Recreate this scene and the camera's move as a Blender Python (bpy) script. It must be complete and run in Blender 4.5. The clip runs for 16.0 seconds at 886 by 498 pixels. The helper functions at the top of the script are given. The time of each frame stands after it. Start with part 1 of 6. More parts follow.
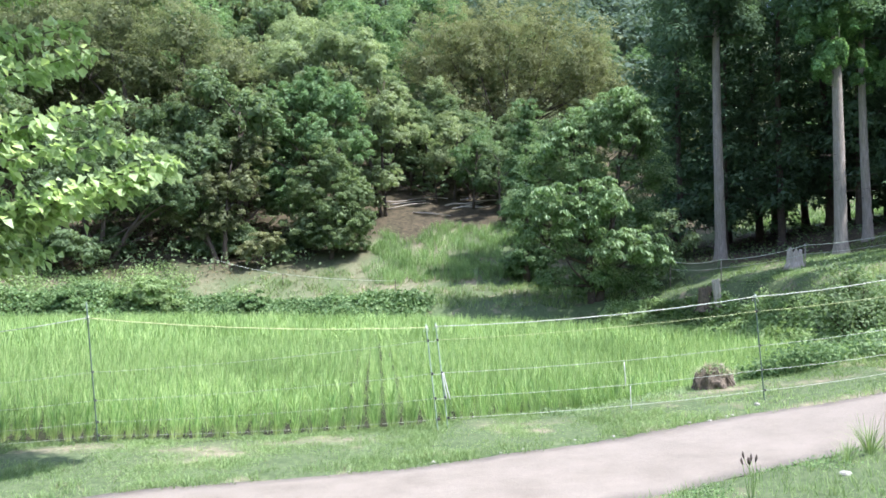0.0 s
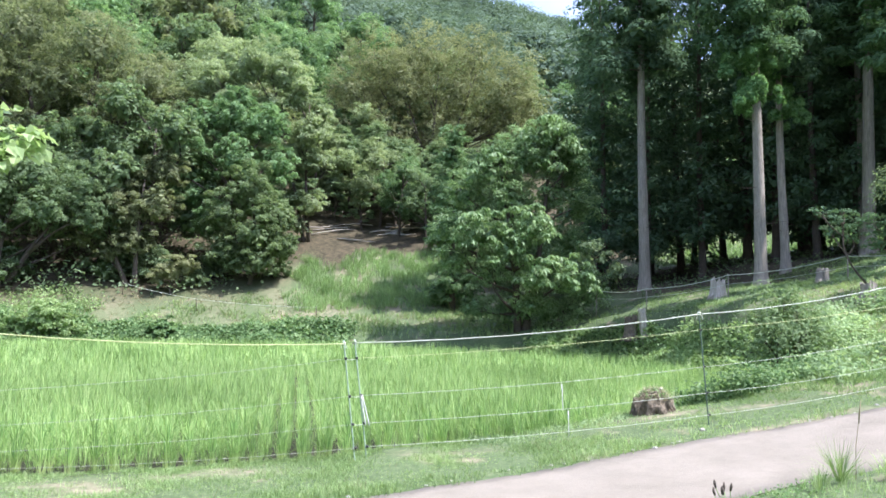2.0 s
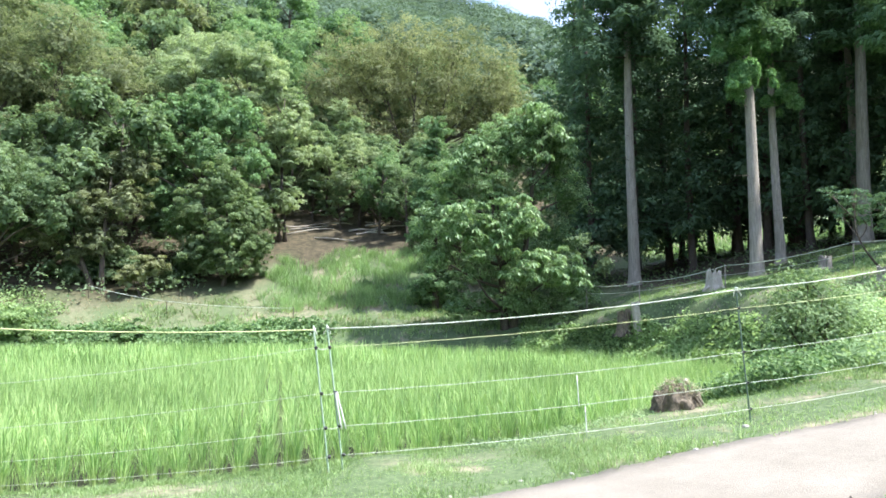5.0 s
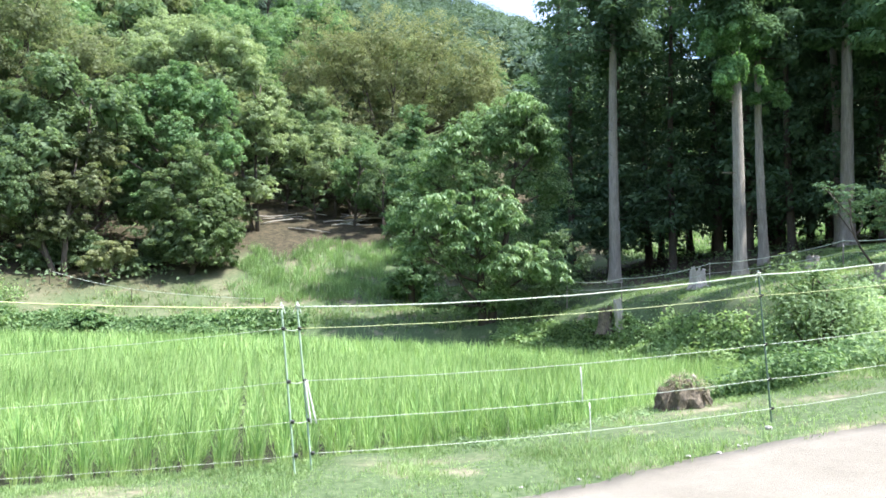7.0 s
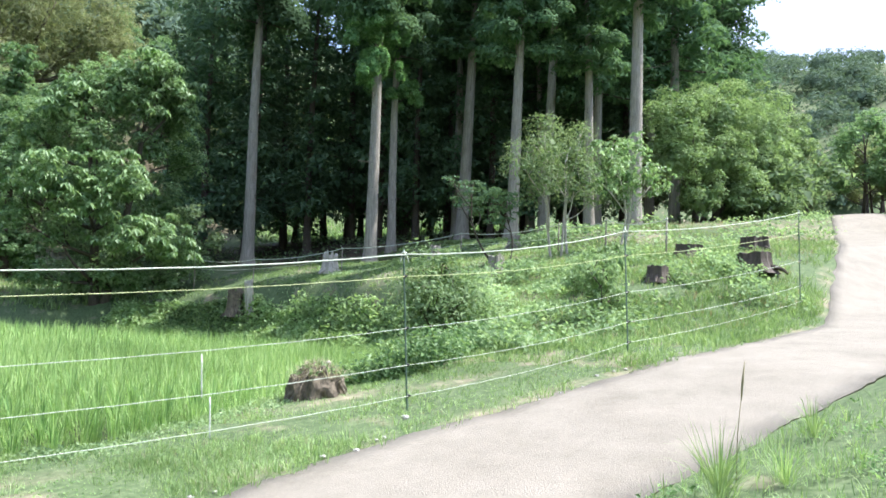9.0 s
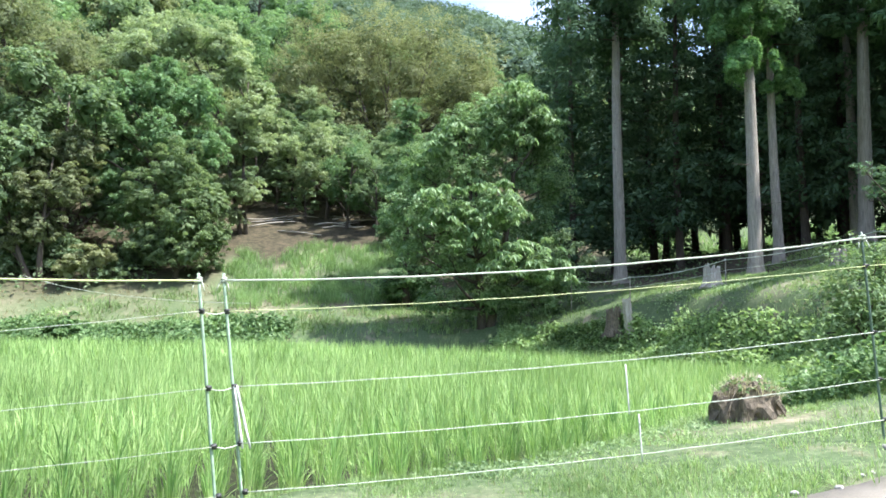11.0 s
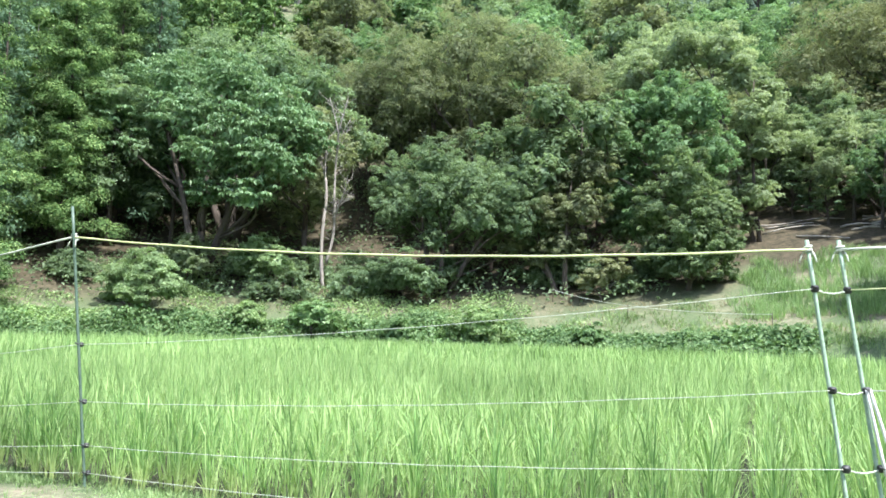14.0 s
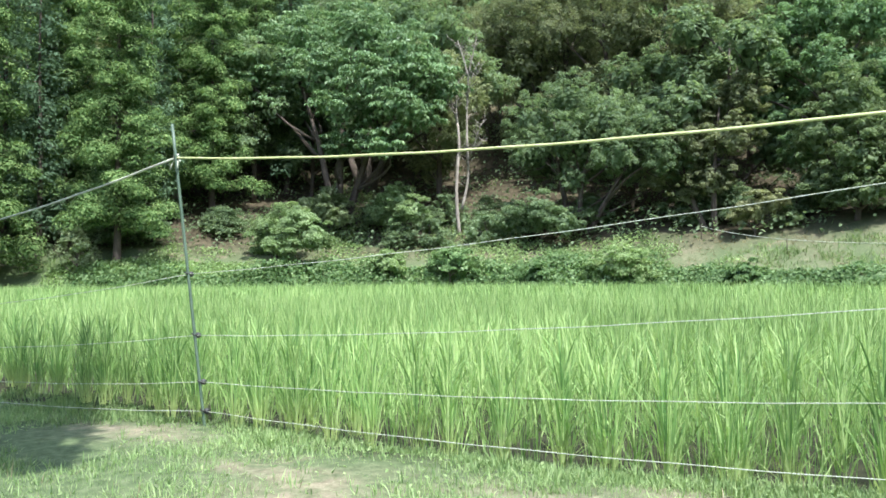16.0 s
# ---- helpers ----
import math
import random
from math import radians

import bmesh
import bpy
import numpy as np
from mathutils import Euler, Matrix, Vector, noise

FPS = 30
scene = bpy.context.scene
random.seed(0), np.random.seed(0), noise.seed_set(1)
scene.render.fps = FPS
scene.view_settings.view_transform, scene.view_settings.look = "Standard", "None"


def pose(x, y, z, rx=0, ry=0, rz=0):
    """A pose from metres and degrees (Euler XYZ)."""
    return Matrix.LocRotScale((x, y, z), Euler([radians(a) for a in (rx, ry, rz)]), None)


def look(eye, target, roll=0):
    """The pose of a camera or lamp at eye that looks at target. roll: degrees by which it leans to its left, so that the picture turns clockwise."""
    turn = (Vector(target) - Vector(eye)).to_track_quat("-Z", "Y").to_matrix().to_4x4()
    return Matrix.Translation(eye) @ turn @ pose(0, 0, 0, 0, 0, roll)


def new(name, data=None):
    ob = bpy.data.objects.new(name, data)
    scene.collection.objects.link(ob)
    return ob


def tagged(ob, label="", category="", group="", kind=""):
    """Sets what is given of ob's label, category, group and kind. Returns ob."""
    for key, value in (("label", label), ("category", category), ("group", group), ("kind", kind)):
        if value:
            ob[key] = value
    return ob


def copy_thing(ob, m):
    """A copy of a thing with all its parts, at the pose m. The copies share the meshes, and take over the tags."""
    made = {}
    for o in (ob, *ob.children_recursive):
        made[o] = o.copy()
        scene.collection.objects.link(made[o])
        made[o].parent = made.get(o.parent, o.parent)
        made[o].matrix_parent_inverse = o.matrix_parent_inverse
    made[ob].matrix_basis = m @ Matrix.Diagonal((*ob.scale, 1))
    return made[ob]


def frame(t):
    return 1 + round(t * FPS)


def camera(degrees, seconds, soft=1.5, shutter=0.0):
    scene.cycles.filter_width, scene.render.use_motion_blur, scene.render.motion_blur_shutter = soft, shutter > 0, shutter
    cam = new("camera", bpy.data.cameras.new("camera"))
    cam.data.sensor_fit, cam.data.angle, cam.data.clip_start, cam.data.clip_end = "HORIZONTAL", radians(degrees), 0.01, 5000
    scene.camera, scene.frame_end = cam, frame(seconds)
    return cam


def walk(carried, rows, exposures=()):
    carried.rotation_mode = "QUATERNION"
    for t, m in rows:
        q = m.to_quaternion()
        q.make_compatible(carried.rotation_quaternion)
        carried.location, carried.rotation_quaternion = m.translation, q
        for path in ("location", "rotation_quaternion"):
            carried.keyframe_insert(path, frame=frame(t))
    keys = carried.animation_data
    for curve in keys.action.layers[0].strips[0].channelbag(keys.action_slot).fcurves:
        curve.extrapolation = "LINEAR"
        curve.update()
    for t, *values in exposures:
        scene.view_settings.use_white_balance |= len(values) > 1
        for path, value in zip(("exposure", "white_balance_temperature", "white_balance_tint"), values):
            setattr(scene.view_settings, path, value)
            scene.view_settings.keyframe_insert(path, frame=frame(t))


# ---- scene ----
cam = camera(60.3, 16.0, soft=1.65)
PATH = [
    (0, 0.447, -3.371, 2.266, 2.42, -0.13, 1.85),
    (0.5, 0.476, -3.099, 2.220, 2.85, -0.35, -3.57),
    (1, 0.452, -2.773, 2.157, 3.76, 0.21, -7.48),
    (1.5, 0.436, -2.500, 2.062, 2.80, -1.24, -5.77),
    (2, 0.449, -2.176, 1.975, 4.88, 0.54, -3.79),
    (2.5, 0.437, -1.878, 1.927, 4.06, -0.92, -4.35),
    (3, 0.473, -1.523, 1.889, 4.37, -2.12, -8.02),
    (3.5, 0.496, -1.193, 1.856, 6.92, -0.93, -5.44),
    (4, 0.490, -0.881, 1.767, 5.76, -1.11, -5.01),
    (4.2, 0.509, -0.760, 1.766, 5.12, -1.34, -5.55),
    (6.3, 0.365, 0.480, 1.516, 5.44, 1.51, -4.53),
    (6.5, 0.383, 0.608, 1.528, 5.74, 1.43, -5.58),
    (7, 0.420, 0.869, 1.502, 5.02, 0.84, -7.19),
    (7.5, 0.564, 1.225, 1.522, 5.58, 1.34, -13.61),
    (8, 0.708, 1.457, 1.527, 3.75, 3.66, -23.87),
    (8.2, 0.773, 1.597, 1.525, 3.40, 3.68, -27.33),
    (8.5, 0.793, 1.768, 1.500, 3.59, 3.42, -31.52),
    (8.8, 0.813, 1.940, 1.476, 4.08, 2.74, -33.81),
    (9.1, 0.832, 2.111, 1.451, 4.76, 1.82, -34.35),
    (9.4, 0.852, 2.282, 1.426, 5.50, 0.82, -33.28),
    (9.7, 0.872, 2.453, 1.401, 6.18, -0.11, -30.75),
    (10, 0.891, 2.625, 1.377, 6.67, -0.78, -26.90),
    (10.3, 0.911, 2.796, 1.352, 6.86, -1.04, -21.89),
    (10.5, 0.830, 2.850, 1.335, 6.45, -0.72, -18.19),
    (11, 0.759, 3.121, 1.283, 5.64, 0.36, -7.42),
    (11.5, 0.668, 3.317, 1.269, 6.24, 0.70, 1.81),
    (12, 0.550, 3.495, 1.234, 7.05, 1.49, 7.99),
    (12.5, 0.446, 3.636, 1.198, 6.60, 0.51, 11.19),
    (13, 0.355, 3.786, 1.123, 6.37, 1.53, 16.78),
    (13.5, 0.236, 3.972, 1.107, 5.97, 2.52, 22.28),
    (14, 0.076, 4.050, 1.100, 6.19, 1.39, 29.28),
    (14.5, -0.059, 4.205, 1.090, 5.77, -0.94, 30.76),
    (15, -0.142, 4.426, 1.049, 5.11, 0.65, 36.84),
    (15.5, -0.213, 4.631, 1.003, 3.65, 0.09, 39.69),
    (16, -0.386, 4.800, 0.901, 2.21, -0.33, 39.55),
]
EXPOSURES = [(0, 1.65, 6000, 17), (1, 1.65, 6000, 17), (3.5, 1.82, 6000, 15), (4.2, 1.85, 6100, 12), (6.5, 1.95, 6150, 10), (8, 1.73, 6150, 10), (10.5, 1.72, 6150, 10), (11, 1.86, 6150, 10), (12.5, 1.92, 6050, 13), (13.5, 1.84, 6050, 13), (14.5, 1.7, 6100, 10), (16, 1.51, 6150, 10)]
walk(cam, [(t, look((x, y, z), Vector((x, y, z)) + Vector((-math.sin(radians(w)) * math.cos(radians(p)), math.cos(radians(w)) * math.cos(radians(p)), math.sin(radians(p)))), r)) for t, x, y, z, p, r, w in PATH], EXPOSURES)

# ---- light ----
SUN_AZ, SUN_EL = 113.0, 60.0      # degrees to the right of straight ahead, and above the horizon
world = bpy.data.worlds.new("sky")
scene.world = world
world.use_nodes = True
wn = world.node_tree
wn.nodes.clear()
w_out = wn.nodes.new("ShaderNodeOutputWorld")
w_bg = wn.nodes.new("ShaderNodeBackground")
w_sky = wn.nodes.new("ShaderNodeTexSky")
w_sky.sky_type, w_sky.sun_disc = "NISHITA", False
w_sky.sun_elevation, w_sky.sun_rotation = radians(SUN_EL), radians(SUN_AZ)
w_sky.air_density, w_sky.dust_density = 1.0, 2.0
w_co = wn.nodes.new("ShaderNodeTexCoord")
w_map = wn.nodes.new("ShaderNodeMapping")
w_map.inputs["Scale"].default_value = (2.2, 2.2, 5.0)
w_noise = wn.nodes.new("ShaderNodeTexNoise")
w_noise.inputs["Scale"].default_value, w_noise.inputs["Detail"].default_value = 2.0, 7.0
w_ramp = wn.nodes.new("ShaderNodeValToRGB")
w_ramp.color_ramp.elements[0].position, w_ramp.color_ramp.elements[1].position = 0.38, 0.66
w_mix = wn.nodes.new("ShaderNodeMix")
w_mix.data_type = "RGBA"
w_mix.inputs["B"].default_value = (2.5, 2.9, 4.1, 1)
wn.links.new(w_co.outputs["Generated"], w_map.inputs["Vector"])
wn.links.new(w_map.outputs["Vector"], w_noise.inputs["Vector"])
wn.links.new(w_noise.outputs["Fac"], w_ramp.inputs["Fac"])
wn.links.new(w_ramp.outputs["Color"], w_mix.inputs["Factor"])
wn.links.new(w_sky.outputs["Color"], w_mix.inputs["A"])
wn.links.new(w_mix.outputs["Result"], w_bg.inputs["Color"])
wn.links.new(w_bg.outputs["Background"], w_out.inputs["Surface"])
w_bg.inputs["Strength"].default_value = 0.15
sun = new("sun", bpy.data.lights.new("sun", "SUN"))
sun.data.energy, sun.data.angle, sun.data.color = 3.5, radians(0.5), (1.0, 0.96, 0.9)
sun_dir = Vector((math.sin(radians(SUN_AZ)) * math.cos(radians(SUN_EL)), math.cos(radians(SUN_AZ)) * math.cos(radians(SUN_EL)), math.sin(radians(SUN_EL))))
sun.matrix_world = look((sun_dir * 60)[:], (0, 0, 0))

# ---- materials ----
def shader(name):
    m = bpy.data.materials.new(name)
    m.use_nodes = True
    nt = m.node_tree
    nt.nodes.clear()
    return m, nt, nt.nodes.new("ShaderNodeOutputMaterial")


def node(nt, kind, **values):
    n = nt.nodes.new(kind)
    for key, value in values.items():
        n.inputs[key.replace("_", " ")].default_value = value
    return n


def ramp(nt, source, stops):
    r = nt.nodes.new("ShaderNodeValToRGB")
    e = r.color_ramp.elements
    while len(e) < len(stops):
        e.new(0.5)
    for i, (at, col) in enumerate(stops):
        e[i].position, e[i].color = at, (*col, 1)
    nt.links.new(source, r.inputs["Fac"])
    return r.outputs["Color"]


def mixed(nt, fac, a, b, blend="MIX"):
    n = nt.nodes.new("ShaderNodeMix")
    n.data_type, n.blend_type = "RGBA", blend
    for key, v in (("Factor", fac), ("A", a), ("B", b)):
        if isinstance(v, (int, float)):
            n.inputs[key].default_value = v
        elif isinstance(v, tuple):
            n.inputs[key].default_value = (*v, 1)
        else:
            nt.links.new(v, n.inputs[key])
    return n.outputs["Result"]


def noise_of(nt, scale, detail=4.0, rough=0.6, kind="Object", stretch=None):
    co = nt.nodes.new("ShaderNodeTexCoord")
    n = node(nt, "ShaderNodeTexNoise", Scale=scale, Detail=detail, Roughness=rough)
    if stretch:
        mp = node(nt, "ShaderNodeMapping", Scale=stretch)
        nt.links.new(co.outputs[kind], mp.inputs["Vector"])
        nt.links.new(mp.outputs["Vector"], n.inputs["Vector"])
    else:
        nt.links.new(co.outputs[kind], n.inputs["Vector"])
    return n.outputs["Fac"]


def leaf_material(name, dark, mid, light, trans=0.4, rough=0.45, sheath=None, shine=0.14):
    """Leaf blades: each island its own tone, patches of tone over the crown, light shining through."""
    m, nt, out = shader(name)
    geo = nt.nodes.new("ShaderNodeNewGeometry")
    info = nt.nodes.new("ShaderNodeObjectInfo")
    c = ramp(nt, geo.outputs["Random Per Island"], [(0.0, dark), (0.55, mid), (1.0, light)])
    pos = nt.nodes.new("ShaderNodeTexNoise")
    pos.inputs["Scale"].default_value, pos.inputs["Detail"].default_value = 0.35, 3.0
    nt.links.new(geo.outputs["Position"], pos.inputs["Vector"])
    patch = ramp(nt, pos.outputs["Fac"], [(0.32, (0.66, 0.7, 0.62)), (0.62, (1.15, 1.12, 1.1))])
    c = mixed(nt, 1.0, c, patch, "MULTIPLY")
    hue = node(nt, "ShaderNodeHueSaturation")
    spread = nt.nodes.new("ShaderNodeMapRange")
    spread.inputs["To Min"].default_value, spread.inputs["To Max"].default_value = 0.9, 1.12
    nt.links.new(info.outputs["Random"], spread.inputs["Value"])
    nt.links.new(spread.outputs["Result"], hue.inputs["Value"])
    nt.links.new(c, hue.inputs["Color"])
    c = hue.outputs["Color"]
    if sheath:
        # pale leaf sheaths at the plant's foot
        co = nt.nodes.new("ShaderNodeTexCoord")
        xyz = nt.nodes.new("ShaderNodeSeparateXYZ")
        nt.links.new(co.outputs["Object"], xyz.inputs["Vector"])
        c = mixed(nt, ramp(nt, xyz.outputs["Z"], [(0.03, (0.85, 0.85, 0.85)), (0.24, (0, 0, 0))]), c, sheath)
    b = node(nt, "ShaderNodeBsdfPrincipled", Roughness=rough)
    b.inputs["Specular IOR Level"].default_value = shine
    nt.links.new(c, b.inputs["Base Color"])
    tr = nt.nodes.new("ShaderNodeBsdfTranslucent")
    warm = mixed(nt, 1.0, c, (1.34, 1.4, 0.9), "MULTIPLY")
    nt.links.new(warm, tr.inputs["Color"])
    mx = nt.nodes.new("ShaderNodeMixShader")
    mx.inputs[0].default_value = trans
    nt.links.new(b.outputs[0], mx.inputs[1])
    nt.links.new(tr.outputs[0], mx.inputs[2])
    nt.links.new(mx.outputs[0], out.inputs["Surface"])
    return m


def surface(name, stops, scale=8.0, rough=0.8, bump=0.3, fine=60.0, stretch=None, metal=0.0, detail=6.0, kind="Object"):
    """A solid surface: a tone noise, a fine grain and a relief."""
    m, nt, out = shader(name)
    big = noise_of(nt, scale, detail, 0.65, kind, stretch)
    c = ramp(nt, big, stops)
    fine_n = noise_of(nt, fine, 3.0, 0.6, kind, stretch)
    g = ramp(nt, fine_n, [(0.3, (0.82, 0.82, 0.82)), (0.7, (1.12, 1.12, 1.12))])
    c = mixed(nt, 1.0, c, g, "MULTIPLY")
    b = node(nt, "ShaderNodeBsdfPrincipled", Roughness=rough, Metallic=metal)
    nt.links.new(c, b.inputs["Base Color"])
    if bump:
        bp = node(nt, "ShaderNodeBump", Strength=bump, Distance=0.02)
        nt.links.new(fine_n, bp.inputs["Height"])
        nt.links.new(bp.outputs["Normal"], b.inputs["Normal"])
    nt.links.new(b.outputs[0], out.inputs["Surface"])
    return m


RICE = leaf_material("rice_leaf", (0.165, 0.29, 0.105), (0.305, 0.455, 0.178), (0.455, 0.595, 0.275), 0.34, 0.55, None, 0.07)
RICEPLANT = leaf_material("rice_plant_leaf", (0.11, 0.22, 0.078), (0.26, 0.41, 0.152), (0.44, 0.58, 0.265), 0.34, 0.5, (0.46, 0.53, 0.24), 0.08)
GRASS = leaf_material("grass_leaf", (0.132, 0.212, 0.092), (0.228, 0.33, 0.145), (0.35, 0.445, 0.232), 0.36)
DRYGRASS = leaf_material("dry_grass", (0.2, 0.17, 0.11), (0.3, 0.265, 0.18), (0.4, 0.365, 0.26), 0.3)
BROAD = leaf_material("broad_leaf", (0.108, 0.16, 0.094), (0.17, 0.242, 0.142), (0.245, 0.325, 0.205), 0.48, 0.6, None, 0.06)
BROWNISH = leaf_material("olive_leaf", (0.134, 0.16, 0.096), (0.2, 0.234, 0.138), (0.275, 0.31, 0.192), 0.46, 0.6, None, 0.05)
PALE = leaf_material("pale_leaf", (0.18, 0.235, 0.14), (0.265, 0.33, 0.2), (0.365, 0.435, 0.29), 0.46, 0.6, None, 0.06)
BLUISH = leaf_material("bluish_leaf", (0.11, 0.195, 0.095), (0.168, 0.268, 0.142), (0.25, 0.362, 0.21), 0.44, 0.55, None, 0.07)
# Cedar tones hold the light: dark for shaded trees, brighter for sunlit ones.
CEDAR = leaf_material("cedar_needles", (0.082, 0.138, 0.092), (0.108, 0.178, 0.112), (0.138, 0.215, 0.13), 0.34, 0.85, None, 0.03)
GROVELEAF = leaf_material("grove_needles", (0.078, 0.14, 0.078), (0.112, 0.195, 0.102), (0.155, 0.25, 0.13), 0.3, 0.8, None, 0.04)
TUFTLEAF = leaf_material("tuft_needles", (0.1, 0.2, 0.085), (0.165, 0.3, 0.13), (0.25, 0.4, 0.19), 0.34, 0.7, None, 0.05)
CEDARLIT = leaf_material("sunlit_cedar_needles", (0.055, 0.11, 0.042), (0.13, 0.215, 0.082), (0.25, 0.35, 0.145), 0.3, 0.8, None, 0.05)
ROUNDLEAF = leaf_material("fine_olive_leaf", (0.142, 0.164, 0.09), (0.204, 0.226, 0.127), (0.278, 0.298, 0.182), 0.4, 0.6, None, 0.05)
SPRAYLEAF = leaf_material("spray_leaf", (0.085, 0.155, 0.075), (0.158, 0.255, 0.132), (0.29, 0.4, 0.24), 0.36, 0.38)
FRUITLEAF = leaf_material("fruit_tree_leaf", (0.13, 0.195, 0.095), (0.2, 0.282, 0.142), (0.29, 0.38, 0.212), 0.38, 0.55, None, 0.08)
# Distance haze is put into this leaf colour as a blue-grey tint.
FARHAZE = leaf_material("far_leaf_haze_tint", (0.078, 0.118, 0.09), (0.11, 0.16, 0.12), (0.148, 0.205, 0.155), 0.3, 0.7, None, 0.04)
TERRACELEAF = leaf_material("terrace_leaf", (0.13, 0.185, 0.098), (0.19, 0.256, 0.14), (0.265, 0.335, 0.2), 0.36, 0.55, None, 0.08)
BUSHLEAF = leaf_material("bush_leaf", (0.13, 0.205, 0.105), (0.235, 0.33, 0.178), (0.37, 0.47, 0.285), 0.4, 0.55, None, 0.08)
EDGELEAF = leaf_material("edge_tree_leaf", (0.125, 0.182, 0.098), (0.195, 0.268, 0.146), (0.28, 0.36, 0.21), 0.48, 0.55, None, 0.06)
HERB = leaf_material("herb_leaf", (0.14, 0.22, 0.095), (0.232, 0.335, 0.15), (0.35, 0.455, 0.24), 0.42)
LUSHGRASS = leaf_material("lush_grass", (0.14, 0.23, 0.095), (0.215, 0.325, 0.145), (0.31, 0.43, 0.215), 0.38)
WEED = leaf_material("weed_leaf", (0.09, 0.165, 0.07), (0.165, 0.27, 0.12), (0.29, 0.41, 0.21), 0.38)
LARGELEAF = leaf_material("large_leaf", (0.11, 0.19, 0.09), (0.205, 0.315, 0.155), (0.36, 0.48, 0.29), 0.42, 0.4, None, 0.18)
NEARLEAF = leaf_material("branch_leaf", (0.26, 0.36, 0.18), (0.39, 0.5, 0.27), (0.54, 0.65, 0.42), 0.46, 0.35)
BARK = surface("cedar_bark", [(0.3, (0.19, 0.165, 0.14)), (0.7, (0.4, 0.36, 0.31))], 3.0, 0.9, 0.6, 30.0, (6, 6, 0.6))
BARKDARK = surface("dark_bark", [(0.3, (0.045, 0.035, 0.028)), (0.7, (0.12, 0.095, 0.075))], 4.0, 0.9, 0.5, 30.0, (4, 4, 0.8))
BARKPALE = surface("bleached_wood", [(0.3, (0.3, 0.27, 0.22)), (0.7, (0.52, 0.48, 0.42))], 5.0, 0.85, 0.4, 40.0, (5, 5, 0.7))
STUMPWOOD = surface("weathered_stump", [(0.3, (0.06, 0.047, 0.034)), (0.64, (0.21, 0.172, 0.125))], 7.0, 0.95, 0.8, 50.0, (3, 3, 1))
STUMPGREY = surface("grey_stump", [(0.3, (0.15, 0.13, 0.105)), (0.65, (0.34, 0.31, 0.265))], 6.0, 0.9, 0.6, 40.0, (4, 4, 0.8))
GREENPOLE = surface("green_pole_paint", [(0.3, (0.065, 0.11, 0.078)), (0.7, (0.115, 0.17, 0.125))], 9.0, 0.45, 0.1)
PALEPOLE = surface("bleached_green_pole", [(0.3, (0.2, 0.3, 0.2)), (0.7, (0.36, 0.46, 0.34))], 14.0, 0.5, 0.1)
BLACKCLIP = surface("black_plastic", [(0.3, (0.02, 0.02, 0.02)), (0.7, (0.05, 0.05, 0.05))], 9.0, 0.5, 0.1)
WHITEPIPE = surface("grey_white_pipe", [(0.3, (0.5, 0.5, 0.48)), (0.7, (0.72, 0.72, 0.7))], 9.0, 0.5, 0.1)
ROPE = surface("pale_rope", [(0.35, (0.42, 0.46, 0.36)), (0.65, (0.6, 0.63, 0.54))], 40.0, 0.7, 0.3, 200.0)
YELLOWROPE = surface("yellow_rope", [(0.35, (0.48, 0.52, 0.22)), (0.65, (0.6, 0.64, 0.34))], 40.0, 0.7, 0.3, 200.0)
STRAW = leaf_material("pale_straw", (0.26, 0.24, 0.17), (0.4, 0.37, 0.28), (0.55, 0.52, 0.42), 0.3)
STONE = surface("pale_stone", [(0.3, (0.28, 0.265, 0.235)), (0.7, (0.5, 0.485, 0.45))], 12.0, 0.9, 0.5)
ROADMAT = surface("worn_concrete", [(0.25, (0.168, 0.146, 0.114)), (0.45, (0.212, 0.187, 0.15)), (0.6, (0.235, 0.208, 0.169)), (0.8, (0.27, 0.241, 0.199))], 1.6, 0.9, 0.6, 70.0, None, 0.0, 9.0)


